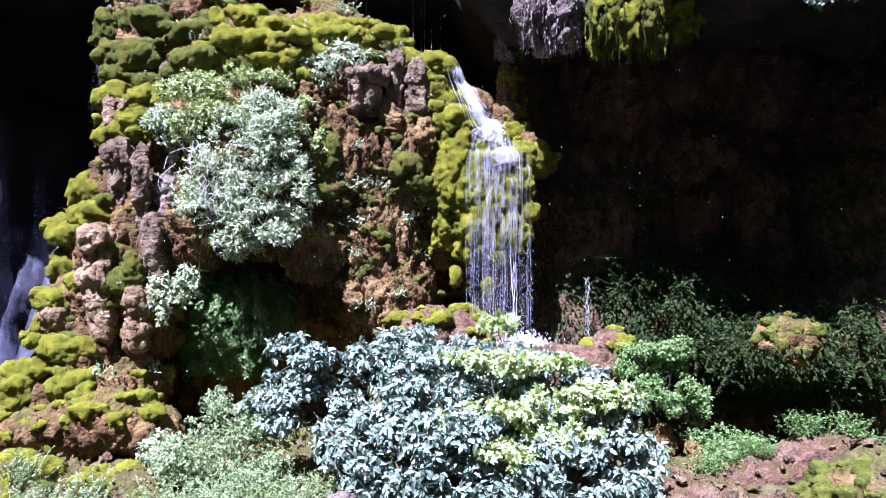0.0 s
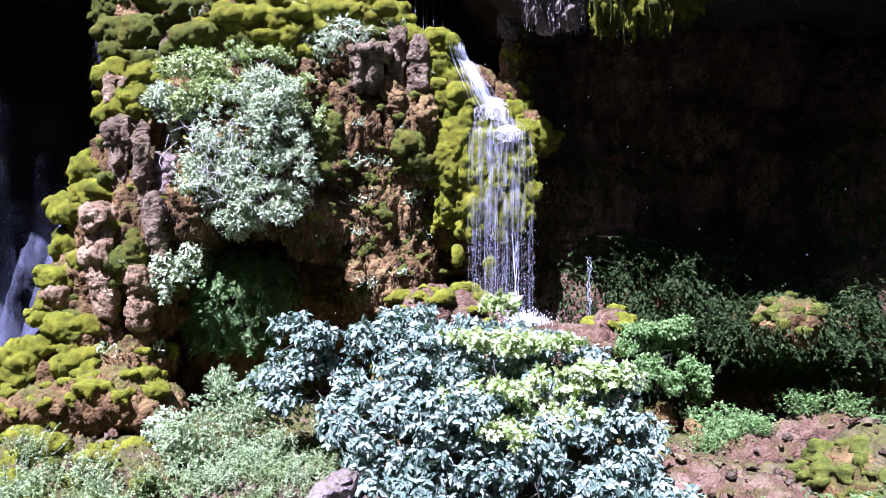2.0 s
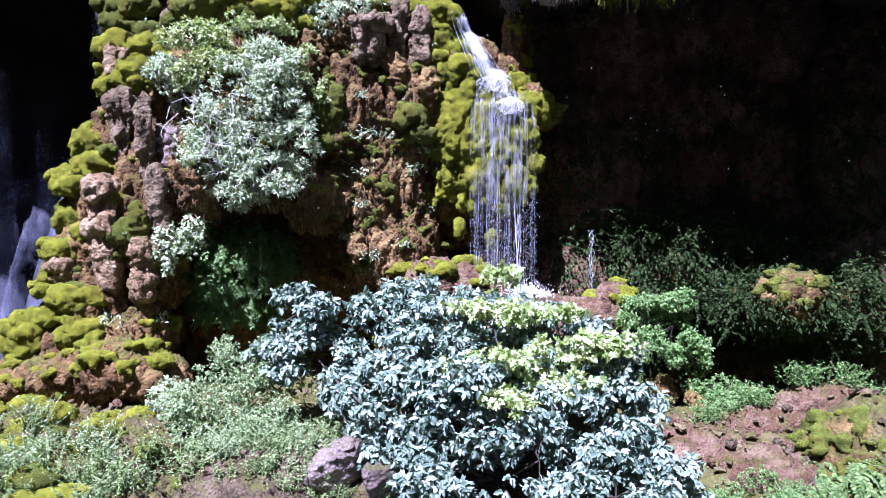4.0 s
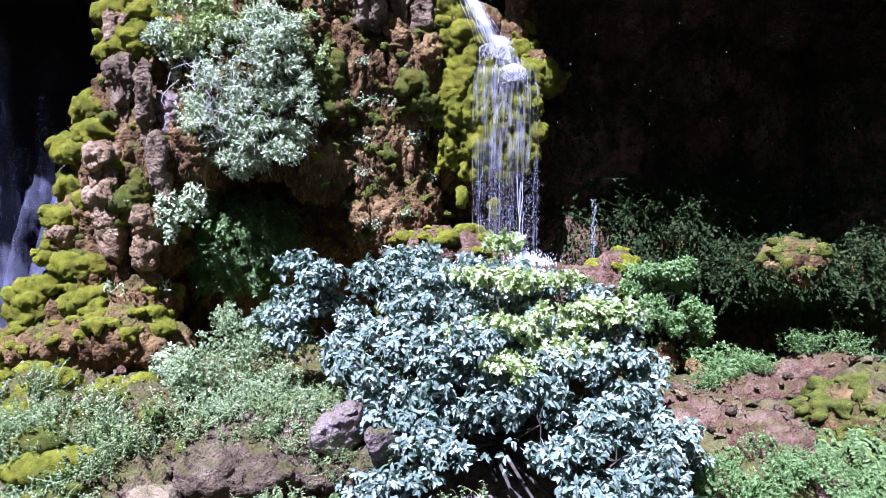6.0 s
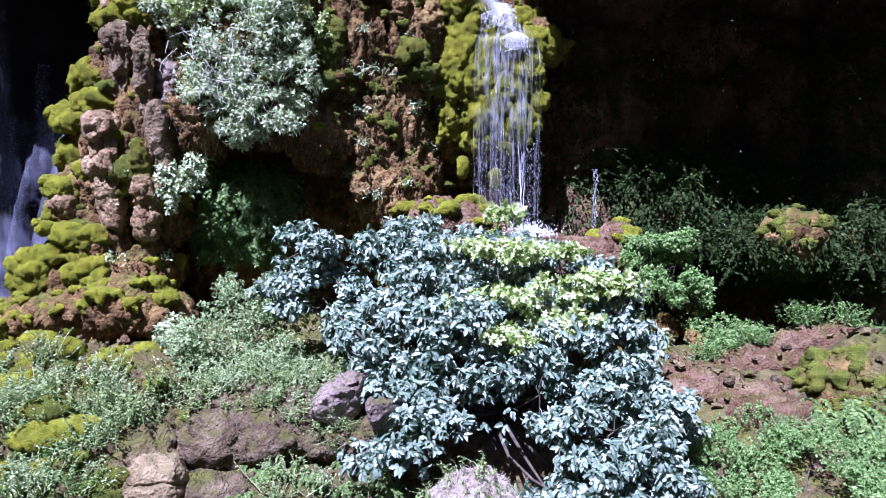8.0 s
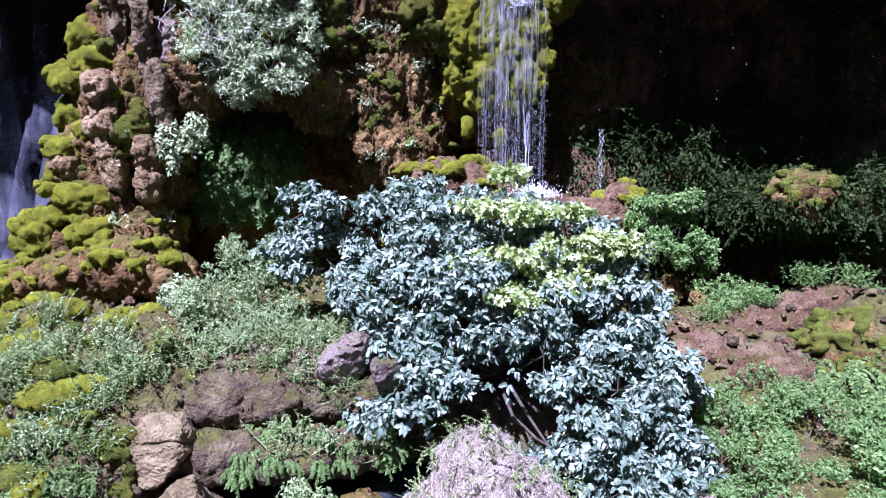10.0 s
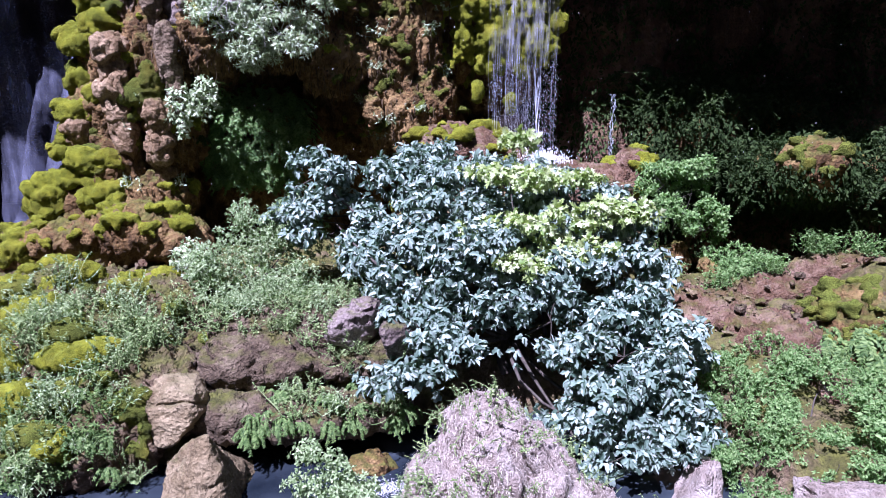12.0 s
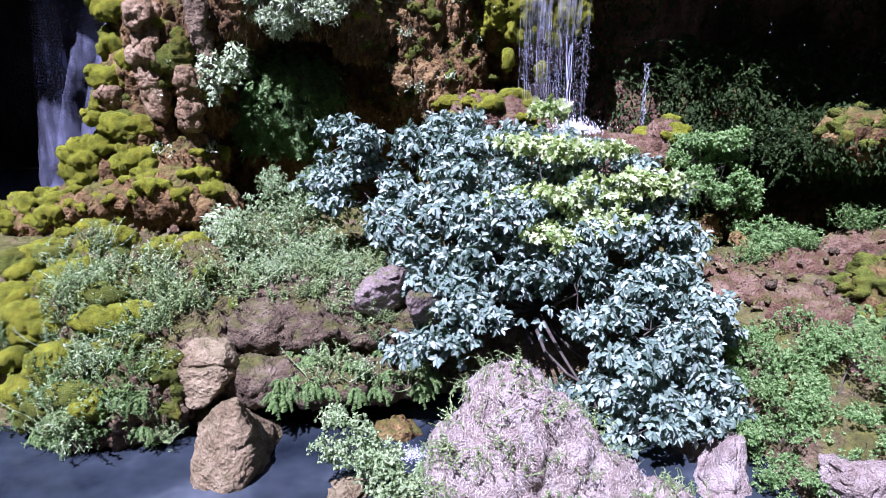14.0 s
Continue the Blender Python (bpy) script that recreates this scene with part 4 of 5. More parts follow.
slab, slab_me = formation("travertine_slab", "wet reddish travertine slab under a thin flow of water", SLAB, M_TRAV, 20, 0.05, 0.04, 0.1, 0.05)
mound, mound_me = formation("moss_mound", "rounded rock mound with an olive moss cap", MOUND, M_TUFA, 21, 0.05, 0.05, 0.1, 0.06)
moss_cover(mound, mound_me, 17, lambda v: v[:, 2] > 1.35, 170, (0.07, 0.2), 0.2, M_MOSS_DARK, lip=0.6)

# ---- boulders ----
def boulder(name, label, at, size, seed, material, turn=0, points=16, rough=0.05, cut=0.15, tilt=0, taper=0.0):
    ob = new(name, stone_mesh(name, size, seed, material, points, rough, cut, taper))
    ob.matrix_basis = pose(*at, tilt, 0, turn)
    return tagged(ob, label, "rock")


boulder("boulder", "pointed ochre boulder standing in the pool", (-2.95, 8.25, -0.35), (2.3, 1.7, 1.45), 5, M_BOULDER, 60, 9, 0.035, 0.1, 0, 0.6)
boulder("ledge_boulder", "flat-sided ochre boulder wedged at the end of the ledge", (-3.55, 8.95, 0.55), (1.05, 0.9, 0.9), 8, M_BOULDER, 30, 10, 0.04, 0.1)
boulder("ledge_boulder", "small brown boulder at the ledge end", (-4.0, 9.0, 0.65), (0.45, 0.5, 0.5), 9, M_BOULDER, 70, 10)
SHELF = [(-2.85, 9.3, 0.66, 0.7, 0.6, 0.26), (-1.9, 9.3, 0.62, 0.8, 0.65, 0.25), (-1.05, 9.5, 0.6, 0.7, 0.6, 0.25), (-2.9, 9.75, 1.2, 0.6, 0.5, 0.42), (-2.2, 9.85, 1.2, 0.7, 0.5, 0.4), (-1.4, 9.95, 1.2, 0.7, 0.5, 0.42),
         (-2.5, 10.4, 1.55, 1.0, 0.7, 0.35), (-1.5, 10.4, 1.6, 0.9, 0.7, 0.4), (-0.85, 9.85, 1.15, 0.5, 0.5, 0.45), (-2.0, 10.5, 0.6, 1.9, 0.6, 1.0)]


def strata(p, n):
    """Level beds that stand proud and weather back, with broken faces and pits."""
    w = p + 0.1 * np.stack([fbm(p, 1.7, 2, 90 + k) for k in range(3)], 1)
    d = 0.09 * (ridges(w, (0.6, 0.6, 4.2), 92) - 0.6) + 0.16 * (lumps(w, (2.2, 2.2, 3.2), 93) - 0.4)
    return d + 0.07 * (lumps(p, (6, 6, 8), 94) - 0.4) + 0.04 * fbm(p, 13, 3, 95, 0.7)


shelf = thing("rock_ledge", "long undercut brown rock ledge in broken level beds above the water", "rock")
lower_me, upper_me, behind_me = (blob_mesh("bed", g, 0.035, M_LEDGE, strata) for g in (SHELF[:3], SHELF[3:6] + SHELF[8:9], SHELF[6:8] + SHELF[9:]))
for me4 in (lower_me, upper_me, behind_me):
    part("bed", me4, shelf)
boulder("rock", "purple-grey jagged rock beside the fig", (-1.15, 9.75, 1.5), (0.95, 0.8, 0.95), 26, M_GREY, 15, 10, 0.065)
boulder("rock", "pale cracked block leaning beside the fig", (-0.62, 9.55, 1.42), (0.8, 0.75, 0.75), 37, M_GREY, 50, 9, 0.065)
CREST = [(0.62, 7.05, 1.0, 0.62, 0.7, 0.9), (1.15, 7.0, 0.75, 0.55, 0.6, 0.75), (0.3, 6.85, 0.5, 0.62, 0.75, 0.95), (1.6, 6.85, 0.35, 0.6, 0.6, 0.65), (2.3, 6.75, 0.05, 0.65, 0.6, 0.48), (0.8, 6.35, 0.0, 1.2, 0.8, 0.75), (1.7, 6.3, -0.2, 1.1, 0.7, 0.6)]


def crag(p, n):
    """Steep ribs and broken corners."""
    w = p + 0.15 * np.stack([fbm(p, 1.5, 2, 70 + k) for k in range(3)], 1)
    return 0.13 * (ridges(w, (2.6, 2.6, 0.9), 72) - 0.6) + 0.1 * (lumps(w, (3, 3, 2), 73) - 0.4) + 0.05 * fbm(p, (9, 9, 4), 3, 74, 0.65)


grassy = new("grass_boulder", blob_mesh("grass_boulder", CREST, 0.04, M_STRAW, crag))
tagged(grassy, "big pale pointed boulder covered in dry straw and weeds", "rock")
boulder("rock", "mossy brown rock behind the fig", (4.6, 13.1, 1.5), (0.9, 0.8, 0.95), 25, M_TUFA, 0, 14)
boulder("rock", "small mossy brown stone at the rapid", (-0.85, 8.75, -0.15), (0.8, 0.5, 0.5), 28, M_TUFA, 0, 14)
boulder("rock", "pale pinkish stone at the water's edge", (3.45, 7.85, -0.2), (1.15, 0.9, 0.9), 29, M_STRAW, 40, 12)
boulder("rock", "pale whitish stone among the weeds at the water", (5.1, 7.35, 0.0), (1.4, 0.9, 0.85), 35, M_STRAW, 10, 12)
boulder("rock", "brown stone under the weeds in the pool", (-1.4, 7.25, -0.3), (0.9, 0.8, 0.65), 30, M_BOULDER, 10, 14)
boulder("rock", "pale stone in the dry bed", (5.0, 12.3, 1.55), (0.5, 0.4, 0.4), 31, M_BOULDER, 0, 14)
boulder("rock", "brown stone on the slab", (5.6, 12.4, 1.6), (0.7, 0.5, 0.4), 32, M_TUFA, 0, 14)
boulder("rock", "brown stone beside the slab", (6.4, 10.9, 1.0), (0.5, 0.6, 0.7), 33, M_LEDGE, 0, 14)
boulder("rock", "brown stone at the slab's foot", (5.1, 10.3, 0.9), (0.5, 0.4, 0.55), 34, M_BOULDER, 0, 14)

# ---- trees and shrubs ----
FIG = [(-1.98, 11.6, 3.75, 0.5, 0.5, 0.42), (-1.65, 11.4, 3.0, 0.6, 0.55, 0.5), (-2.35, 11.4, 3.1, 0.3, 0.4, 0.3), (-0.7, 11.7, 3.75, 0.42, 0.5, 0.28), (-0.1, 11.9, 4.05, 0.42, 0.45, 0.25),
       (0.2, 11.3, 3.35, 0.75, 0.7, 0.6), (1.2, 11.8, 3.6, 0.75, 0.6, 0.5), (2.2, 11.6, 3.4, 0.7, 0.7, 0.5), (2.95, 11.3, 3.0, 0.55, 0.7, 0.55),
       (-0.45, 10.5, 2.6, 0.65, 0.6, 0.5), (0.55, 10.4, 2.75, 0.7, 0.6, 0.55), (2.3, 10.4, 2.5, 0.8, 0.7, 0.65), (3.15, 10.2, 2.1, 0.65, 0.7, 0.65),
       (0.0, 9.7, 1.85, 0.5, 0.45, 0.35), (1.75, 9.6, 1.9, 0.65, 0.55, 0.55), (2.75, 9.2, 1.5, 0.75, 0.6, 0.6), (3.3, 9.0, 1.0, 0.55, 0.55, 0.5), (2.5, 8.7, 0.95, 0.5, 0.5, 0.45),
       (-0.35, 9.1, 1.25, 0.5, 0.4, 0.22), (3.55, 9.5, 1.5, 0.4, 0.5, 0.5), (0.9, 11.0, 3.1, 0.6, 0.5, 0.4), (1.95, 8.55, 0.6, 0.45, 0.4, 0.3), (2.7, 8.35, 0.55, 0.6, 0.4, 0.35), (3.35, 8.5, 0.5, 0.45, 0.4, 0.35), (0.4, 9.9, 2.2, 0.55, 0.45, 0.45), (-0.55, 10.0, 2.1, 0.45, 0.4, 0.35), (0.35, 9.4, 1.6, 0.4, 0.35, 0.25), (1.3, 10.3, 2.35, 0.55, 0.5, 0.45), (1.7, 11.0, 3.0, 0.6, 0.5, 0.4)]
fig = plant("fig_tree", "spreading fig tree with large lobed leaves, sky sheen put into their pale blue-green", "tree", (1.3, 10.3, 0.9), FIG, LEAF_FIG, 8200, 7, 0.11, M_FIG, M_BARK, 60, stem=0.06, trunks=3, shell=0.5, droop=0.75, light=0.5, split=13, spray=0.48)
PLANE = [(1.2, 10.8, 3.85, 0.5, 0.4, 0.18), (2.0, 10.9, 3.8, 0.6, 0.4, 0.18), (2.6, 10.5, 3.35, 0.5, 0.35, 0.2), (1.8, 10.2, 3.25, 0.6, 0.4, 0.2), (1.3, 9.6, 2.75, 0.35, 0.3, 0.12), (2.3, 10.0, 2.8, 0.5, 0.35, 0.2), (1.5, 12.2, 4.15, 0.25, 0.25, 0.3), (0.7, 10.3, 3.1, 0.3, 0.3, 0.15)]
plant("plane_sapling", "young tree with bright sunlit yellow-green leaves", "tree", (1.9, 10.9, 1.2), PLANE, LEAF_PLANE, 620, 7, 0.11, M_PLANE, M_BARK, 61, stem=0.03, droop=0.4, split=8, spray=0.54)
plant("shrub", "dense pale green shrub with fine leaves", "shrub", (-3.2, 11.2, 1.7), [(-3.4, 11.3, 2.2, 0.7, 0.6, 0.7), (-2.7, 11.1, 2.3, 0.7, 0.6, 0.6), (-3.0, 10.7, 1.9, 0.7, 0.5, 0.5), (-2.2, 10.6, 1.9, 0.6, 0.5, 0.4), (-3.0, 11.6, 2.75, 0.55, 0.5, 0.5), (-2.3, 11.6, 2.85, 0.5, 0.5, 0.5), (-3.7, 11.0, 1.9, 0.4, 0.4, 0.4)],
      LEAF_OVAL, 4200, 9, 0.045, M_SOFT, M_BARK, 62, stem=0.025, trunks=3, split=14, spray=0.36, flat=1.1, droop=-0.1)
plant("shrub", "silvery grey-green shrub with bleached twigs on the dome", "shrub", (-3.2, 13.6, 6.9),
      [(-3.3, 12.95, 7.7, 0.55, 0.4, 0.5), (-2.6, 12.9, 7.45, 0.5, 0.4, 0.6), (-2.75, 12.95, 8.1, 0.5, 0.35, 0.35), (-3.7, 13.0, 6.4, 0.6, 0.4, 0.4), (-4.35, 13.3, 7.6, 0.35, 0.4, 0.5), (-2.75, 12.95, 6.1, 0.5, 0.35, 0.4), (-3.7, 13.0, 7.1, 0.5, 0.35, 0.5), (-2.2, 13.05, 6.7, 0.35, 0.3, 0.5),
       (-4.6, 13.4, 8.0, 0.3, 0.3, 0.3), (-3.1, 12.95, 6.8, 0.5, 0.3, 0.5), (-4.2, 13.2, 6.7, 0.3, 0.3, 0.3), (-3.3, 13.1, 5.75, 0.5, 0.3, 0.25), (-2.3, 13.05, 7.3, 0.3, 0.3, 0.3)],
      LEAF_LANCE, 4300, 8, 0.088, M_SILVER, M_TWIG, 63, stem=0.035, trunks=3, shell=0.8, droop=0.05, split=12, spray=0.48, flat=0.9)
plant("shrub", "yellow-green leafy shrub on the brow of the dome", "shrub", (-3.5, 13.7, 8.1),
      [(-4.1, 13.2, 8.5, 0.45, 0.35, 0.35), (-3.4, 13.2, 8.75, 0.5, 0.35, 0.3), (-2.8, 13.3, 8.75, 0.45, 0.35, 0.2), (-3.5, 13.05, 8.25, 0.4, 0.3, 0.3), (-2.2, 13.3, 8.3, 0.35, 0.3, 0.25), (-4.1, 13.1, 7.9, 0.3, 0.3, 0.3), (-1.95, 13.3, 7.75, 0.25, 0.3, 0.3)],
      LEAF_OVAL, 1500, 8, 0.07, M_BROW, M_TWIG, 76, stem=0.02, trunks=3, shell=0.8, droop=0.1, split=10, spray=0.48, flat=0.9)
plant("shrub", "small pale shrub on the mossy shoulder", "shrub", (-1.6, 13.9, 8.9), [(-1.7, 13.7, 9.2, 0.4, 0.35, 0.35), (-1.2, 13.7, 9.4, 0.5, 0.35, 0.25)],
      LEAF_NARROW, 260, 8, 0.12, M_SILVER, M_TWIG, 66, stem=0.015, trunks=2)
plant("shrub", "pale hanging shrub beside the cave mouth", "shrub", (-4.5, 13.6, 5.2), [(-4.75, 13.2, 4.75, 0.25, 0.25, 0.45), (-4.3, 13.2, 5.0, 0.28, 0.25, 0.35)],
      LEAF_OVAL, 170, 8, 0.09, M_SILVER, M_TWIG, 67, stem=0.012, trunks=2)
plant("shrub", "silvery shrub at the foot of the brown mound", "shrub", (-4.35, 11.9, 1.9), [(-4.3, 11.8, 2.2, 0.35, 0.3, 0.35)],
      LEAF_OVAL, 120, 8, 0.08, M_SILVER, M_TWIG, 68, stem=0.012, trunks=2)
plant("bush", "leafy weed bush on a stone in the pool", "shrub", (-1.2, 7.4, 0.1), [(-1.5, 7.6, 0.7, 0.35, 0.3, 0.3), (-1.1, 7.4, 0.5, 0.4, 0.35, 0.35), (-0.85, 7.15, 0.35, 0.4, 0.3, 0.3), (-0.6, 6.9, 0.25, 0.3, 0.3, 0.25)],
      LEAF_OVAL, 1000, 9, 0.05, M_SOFT, M_BARK, 69, stem=0.012, trunks=3, split=10, spray=0.4, flat=1.0)
plant("bush", "green bush in the shade of the bank", "shrub", (6.1, 12.5, 1.6), [(6.0, 12.5, 1.85, 0.55, 0.4, 0.35), (6.5, 12.6, 1.8, 0.45, 0.3, 0.3), (5.7, 12.5, 2.1, 0.3, 0.3, 0.25)],
      LEAF_OVAL, 460, 8, 0.06, M_GREEN, M_BARK, 70, stem=0.012, trunks=2)
plant("bush", "leafy green bush at the foot of the slab", "shrub", (5.2, 8.8, 0.6), [(5.0, 9.6, 1.05, 0.7, 0.5, 0.45), (5.7, 9.1, 1.0, 0.8, 0.6, 0.45), (4.7, 8.5, 0.7, 0.6, 0.6, 0.45), (6.1, 8.0, 0.7, 0.8, 0.8, 0.4), (5.2, 7.9, 0.55, 0.7, 0.5, 0.4), (4.4, 9.3, 0.8, 0.4, 0.5, 0.4), (4.3, 8.1, 0.4, 0.45, 0.5, 0.4), (6.0, 7.3, 0.5, 0.6, 0.5, 0.35), (6.8, 7.9, 0.75, 0.6, 0.6, 0.4), (6.7, 8.8, 0.95, 0.6, 0.6, 0.4), (4.3, 7.5, 0.15, 0.45, 0.4, 0.3)],
      LEAF_OVAL, 8200, 9, 0.042, M_GREEN, M_BARK, 64, stem=0.025, trunks=3, split=14, spray=0.36)
plant("bush", "bright green bush on the wet ledge", "shrub", (4.6, 13.2, 2.3), [(4.35, 13.0, 3.35, 0.4, 0.35, 0.4), (4.9, 13.0, 3.2, 0.5, 0.4, 0.55), (5.2, 12.9, 2.5, 0.4, 0.3, 0.5), (4.6, 12.9, 2.7, 0.45, 0.3, 0.5)],
      LEAF_OVAL, 1200, 9, 0.07, M_GREEN, M_BARK, 65, stem=0.02, trunks=2, split=12, spray=0.4)

# ---- herbs, ferns and grass ----
def herb_meshes(seed, stems, height, leaf, per, size, material, lean=0.5, droop=0.2, fan=0.25):
    """One clump: thin stems and the leaves along them."""
    rng = np.random.default_rng(seed)
    paths, at, along = [], [], []
    for k in range(stems):
        base = rng.normal(size=3) * (fan * 0.4, fan * 0.4, 0)
        tip = base + np.array((rng.normal() * lean * height, rng.normal() * lean * height, height * (0.6 + 0.6 * rng.random())))
        path = limb(base, tip, 0.006, 0.002, 0.12, 5, seed * 31 + k)
        paths.append(path)
        pts = np.array([p for p, r in path])
        for j in range(per):
            t = 0.15 + 0.85 * j / (per - 1)
            q = t * 4
            i = min(3, int(q))
            at.append(pts[i] + (pts[i + 1] - pts[i]) * (q - i))
            d = rng.normal(size=3)
            d[2] = abs(d[2]) * 0.5 - droop
            along.append(d)
    at, along = np.array(at), np.array(along)
    face = np.array((0, -0.2, 1.0)) + rng.normal(size=at.shape) * 0.4
    v, f = spread(leaf, at, along, face, size * (0.6 + 0.7 * rng.random(len(at))))
    return mesh_of("stem", *tubes(paths, 3), material), mesh_of("leaf", v, f, material, False)


def fern_meshes(seed, fronds, length, material, hang=0.7):
    """A hanging fern: arching fronds set with paired leaflets."""
    rng = np.random.default_rng(seed)
    paths, at, along = [], [], []
    for k in range(fronds):
        a = rng.normal() * 0.9
        L = length * (0.6 + 0.6 * rng.random())
        d = np.array((math.sin(a), -abs(math.cos(a)), 0.5 * rng.random() + 0.1))
        base = rng.normal(size=3) * 0.06
        pts = [base + d * L * t + np.array((0, 0, -hang * L * 1.3 * t * t)) for t in np.linspace(0, 1, 8)]
        paths.append([(tuple(p), 0.004) for p in pts])
        for i in range(1, 8):
            w = pts[i] - pts[i - 1]
            sd = np.cross(w, (0, 0, 1.0))
            sd /= np.linalg.norm(sd) + 1e-6
            for sgn in (-1, 1):
                for h in (0.0, 0.5):
                    at.append(pts[i] - w * h)
                    along.append(sd * sgn + w / np.linalg.norm(w) * 0.6 + rng.normal(size=3) * 0.15)
    at, along = np.array(at), np.array(along)
    face = np.array((0, -0.6, 0.9)) + rng.normal(size=at.shape) * 0.25
    v, f = spread(LEAF_OVAL, at, along, face, length * 0.2 * (0.6 + 0.6 * rng.random(len(at))))
    return mesh_of("rachis", *tubes(paths, 3), material), mesh_of("leaflet", v, f, material, False)


def kit(name, label, category, group, meshes):
    """One made clump to copy from, left where the first copy stands."""
    out = []
    for a, b in meshes:
        ob = thing(name, label, category, group)
        part("stem", a, ob, kind="stuff")
        part("leaf", b, ob, kind="stuff")
        out.append(ob)
    return out


def lay(made, spots, rng, scale=(0.7, 1.3), spin=360):
    """Stand copies of the clumps at the spots (x, y, z)."""
    used = set()
    for i, p in enumerate(spots):
        k = i % len(made)
        s = scale[0] + (scale[1] - scale[0]) * rng.random()
        m = pose(*p, rng.normal() * 8, rng.normal() * 8, (rng.random() - 0.5) * spin)
        ob = made[k] if k not in used else copy_thing(made[k], m)
        used.add(k)
        ob.matrix_basis = m @ Matrix.Diagonal((s, s, s, 1))


def on_surface(me, where, count, rng, up=0.0, gap=0.12, front=0.5, sink=0.02):
    v, n = coords(me)
    idx = rng.permutation(np.nonzero((n[:, 2] > up) & (n[:, 1] < front) & where(v))[0])
    out = []
    for i in idx[:9000]:
        p = v[i]
        if all(((p - q) ** 2).sum() > gap * gap for q in out):
            out.append(p)
            if len(out) >= count:
                break
    return [tuple(p - (0, 0, sink)) for p in out]


rng = np.random.default_rng(3)
weeds = kit("weed", "leafy pale green weed clump on the mossy bank", "weed", "weeds on the bank", [herb_meshes(100 + k, 30, 0.34, LEAF_OVAL, 26, 0.034, (M_SHRUB, M_SOFT)[k % 2], 0.4) for k in range(4)])
spots = on_surface(terrace_me, lambda v: (v[:, 1] < 10.6) & (v[:, 0] > -6.2) & (v[:, 0] < -4.0), 46, rng, -0.1, 0.24)
spots += on_surface(terrace_me, lambda v: (v[:, 0] < -5.0) & (v[:, 1] < 11.3), 14, rng, 0.1, 0.4)
lay(weeds, spots, rng, (0.6, 1.5))
herbs = kit("herb", "fresh green trailing herb over the rock edge", "herb", "herbs on the rocks", [herb_meshes(120 + k, 22, 0.26, LEAF_OVAL, 18, 0.038, M_LUSH, 0.6) for k in range(3)])
spots = on_surface(terrace_me, lambda v: (v[:, 1] < 9.3) & (v[:, 0] < -4.25), 30, rng, -0.5, 0.2)
lay(herbs, spots, rng)
ferns = kit("fern", "green hanging fern on wet rock, the wall's shade darkened into its colour", "fern", "ferns on the rock walls", [fern_meshes(140 + k, 14, 0.36, M_FERN_SHADE) for k in range(4)])
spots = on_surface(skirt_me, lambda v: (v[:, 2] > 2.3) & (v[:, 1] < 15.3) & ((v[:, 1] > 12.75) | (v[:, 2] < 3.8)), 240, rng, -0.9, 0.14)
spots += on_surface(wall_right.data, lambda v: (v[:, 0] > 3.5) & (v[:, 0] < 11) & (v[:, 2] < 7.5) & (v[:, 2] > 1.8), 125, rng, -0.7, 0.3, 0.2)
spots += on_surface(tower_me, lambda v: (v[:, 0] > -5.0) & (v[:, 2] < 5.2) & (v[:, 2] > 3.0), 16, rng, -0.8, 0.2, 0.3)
ivy = kit("ivy", "trailing small-leaved plant on wet rock, shade put into its dark colour", "climbing plant", "ivy on the rock walls", [herb_meshes(150 + k, 22, 0.3, LEAF_OVAL, 16, 0.06, M_FERN_SHADE, 0.9, 0.6) for k in range(4)])
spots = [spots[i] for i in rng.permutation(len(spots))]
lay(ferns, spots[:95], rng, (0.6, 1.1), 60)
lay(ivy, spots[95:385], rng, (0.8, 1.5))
spots = on_surface(dome_me, lambda v: (v[:, 0] < -2.6) & (v[:, 0] > -5.0) & (v[:, 2] < 5.1) & (v[:, 2] > 3.2) & (v[:, 1] < 15), 105, rng, -0.9, 0.13, 0.2)
cave_ferns = kit("fern", "soft green fern hanging in the cave mouth", "fern", "ferns in the cave mouth", [fern_meshes(160 + k, 16, 0.34, M_GREEN) for k in range(3)])
lay(cave_ferns, spots, rng, (0.7, 1.2), 60)


creeper = thing("creeper", "small-leaved creeper matted over the rock wall, shade put into its dark colour", "climbing plant")
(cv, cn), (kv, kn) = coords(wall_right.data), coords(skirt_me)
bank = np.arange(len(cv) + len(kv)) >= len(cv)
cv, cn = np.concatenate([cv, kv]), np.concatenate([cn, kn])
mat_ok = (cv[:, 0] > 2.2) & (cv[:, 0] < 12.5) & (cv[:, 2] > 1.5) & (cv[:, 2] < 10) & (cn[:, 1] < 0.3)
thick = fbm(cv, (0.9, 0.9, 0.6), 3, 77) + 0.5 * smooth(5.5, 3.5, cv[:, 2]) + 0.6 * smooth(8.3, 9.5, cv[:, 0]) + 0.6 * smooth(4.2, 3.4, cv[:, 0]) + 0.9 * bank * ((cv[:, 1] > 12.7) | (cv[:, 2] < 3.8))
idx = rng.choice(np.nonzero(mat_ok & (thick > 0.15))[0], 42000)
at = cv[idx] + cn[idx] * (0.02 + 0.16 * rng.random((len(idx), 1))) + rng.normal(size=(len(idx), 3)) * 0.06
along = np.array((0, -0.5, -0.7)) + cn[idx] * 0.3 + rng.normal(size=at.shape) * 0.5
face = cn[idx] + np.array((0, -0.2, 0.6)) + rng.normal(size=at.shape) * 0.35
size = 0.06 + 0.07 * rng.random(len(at))
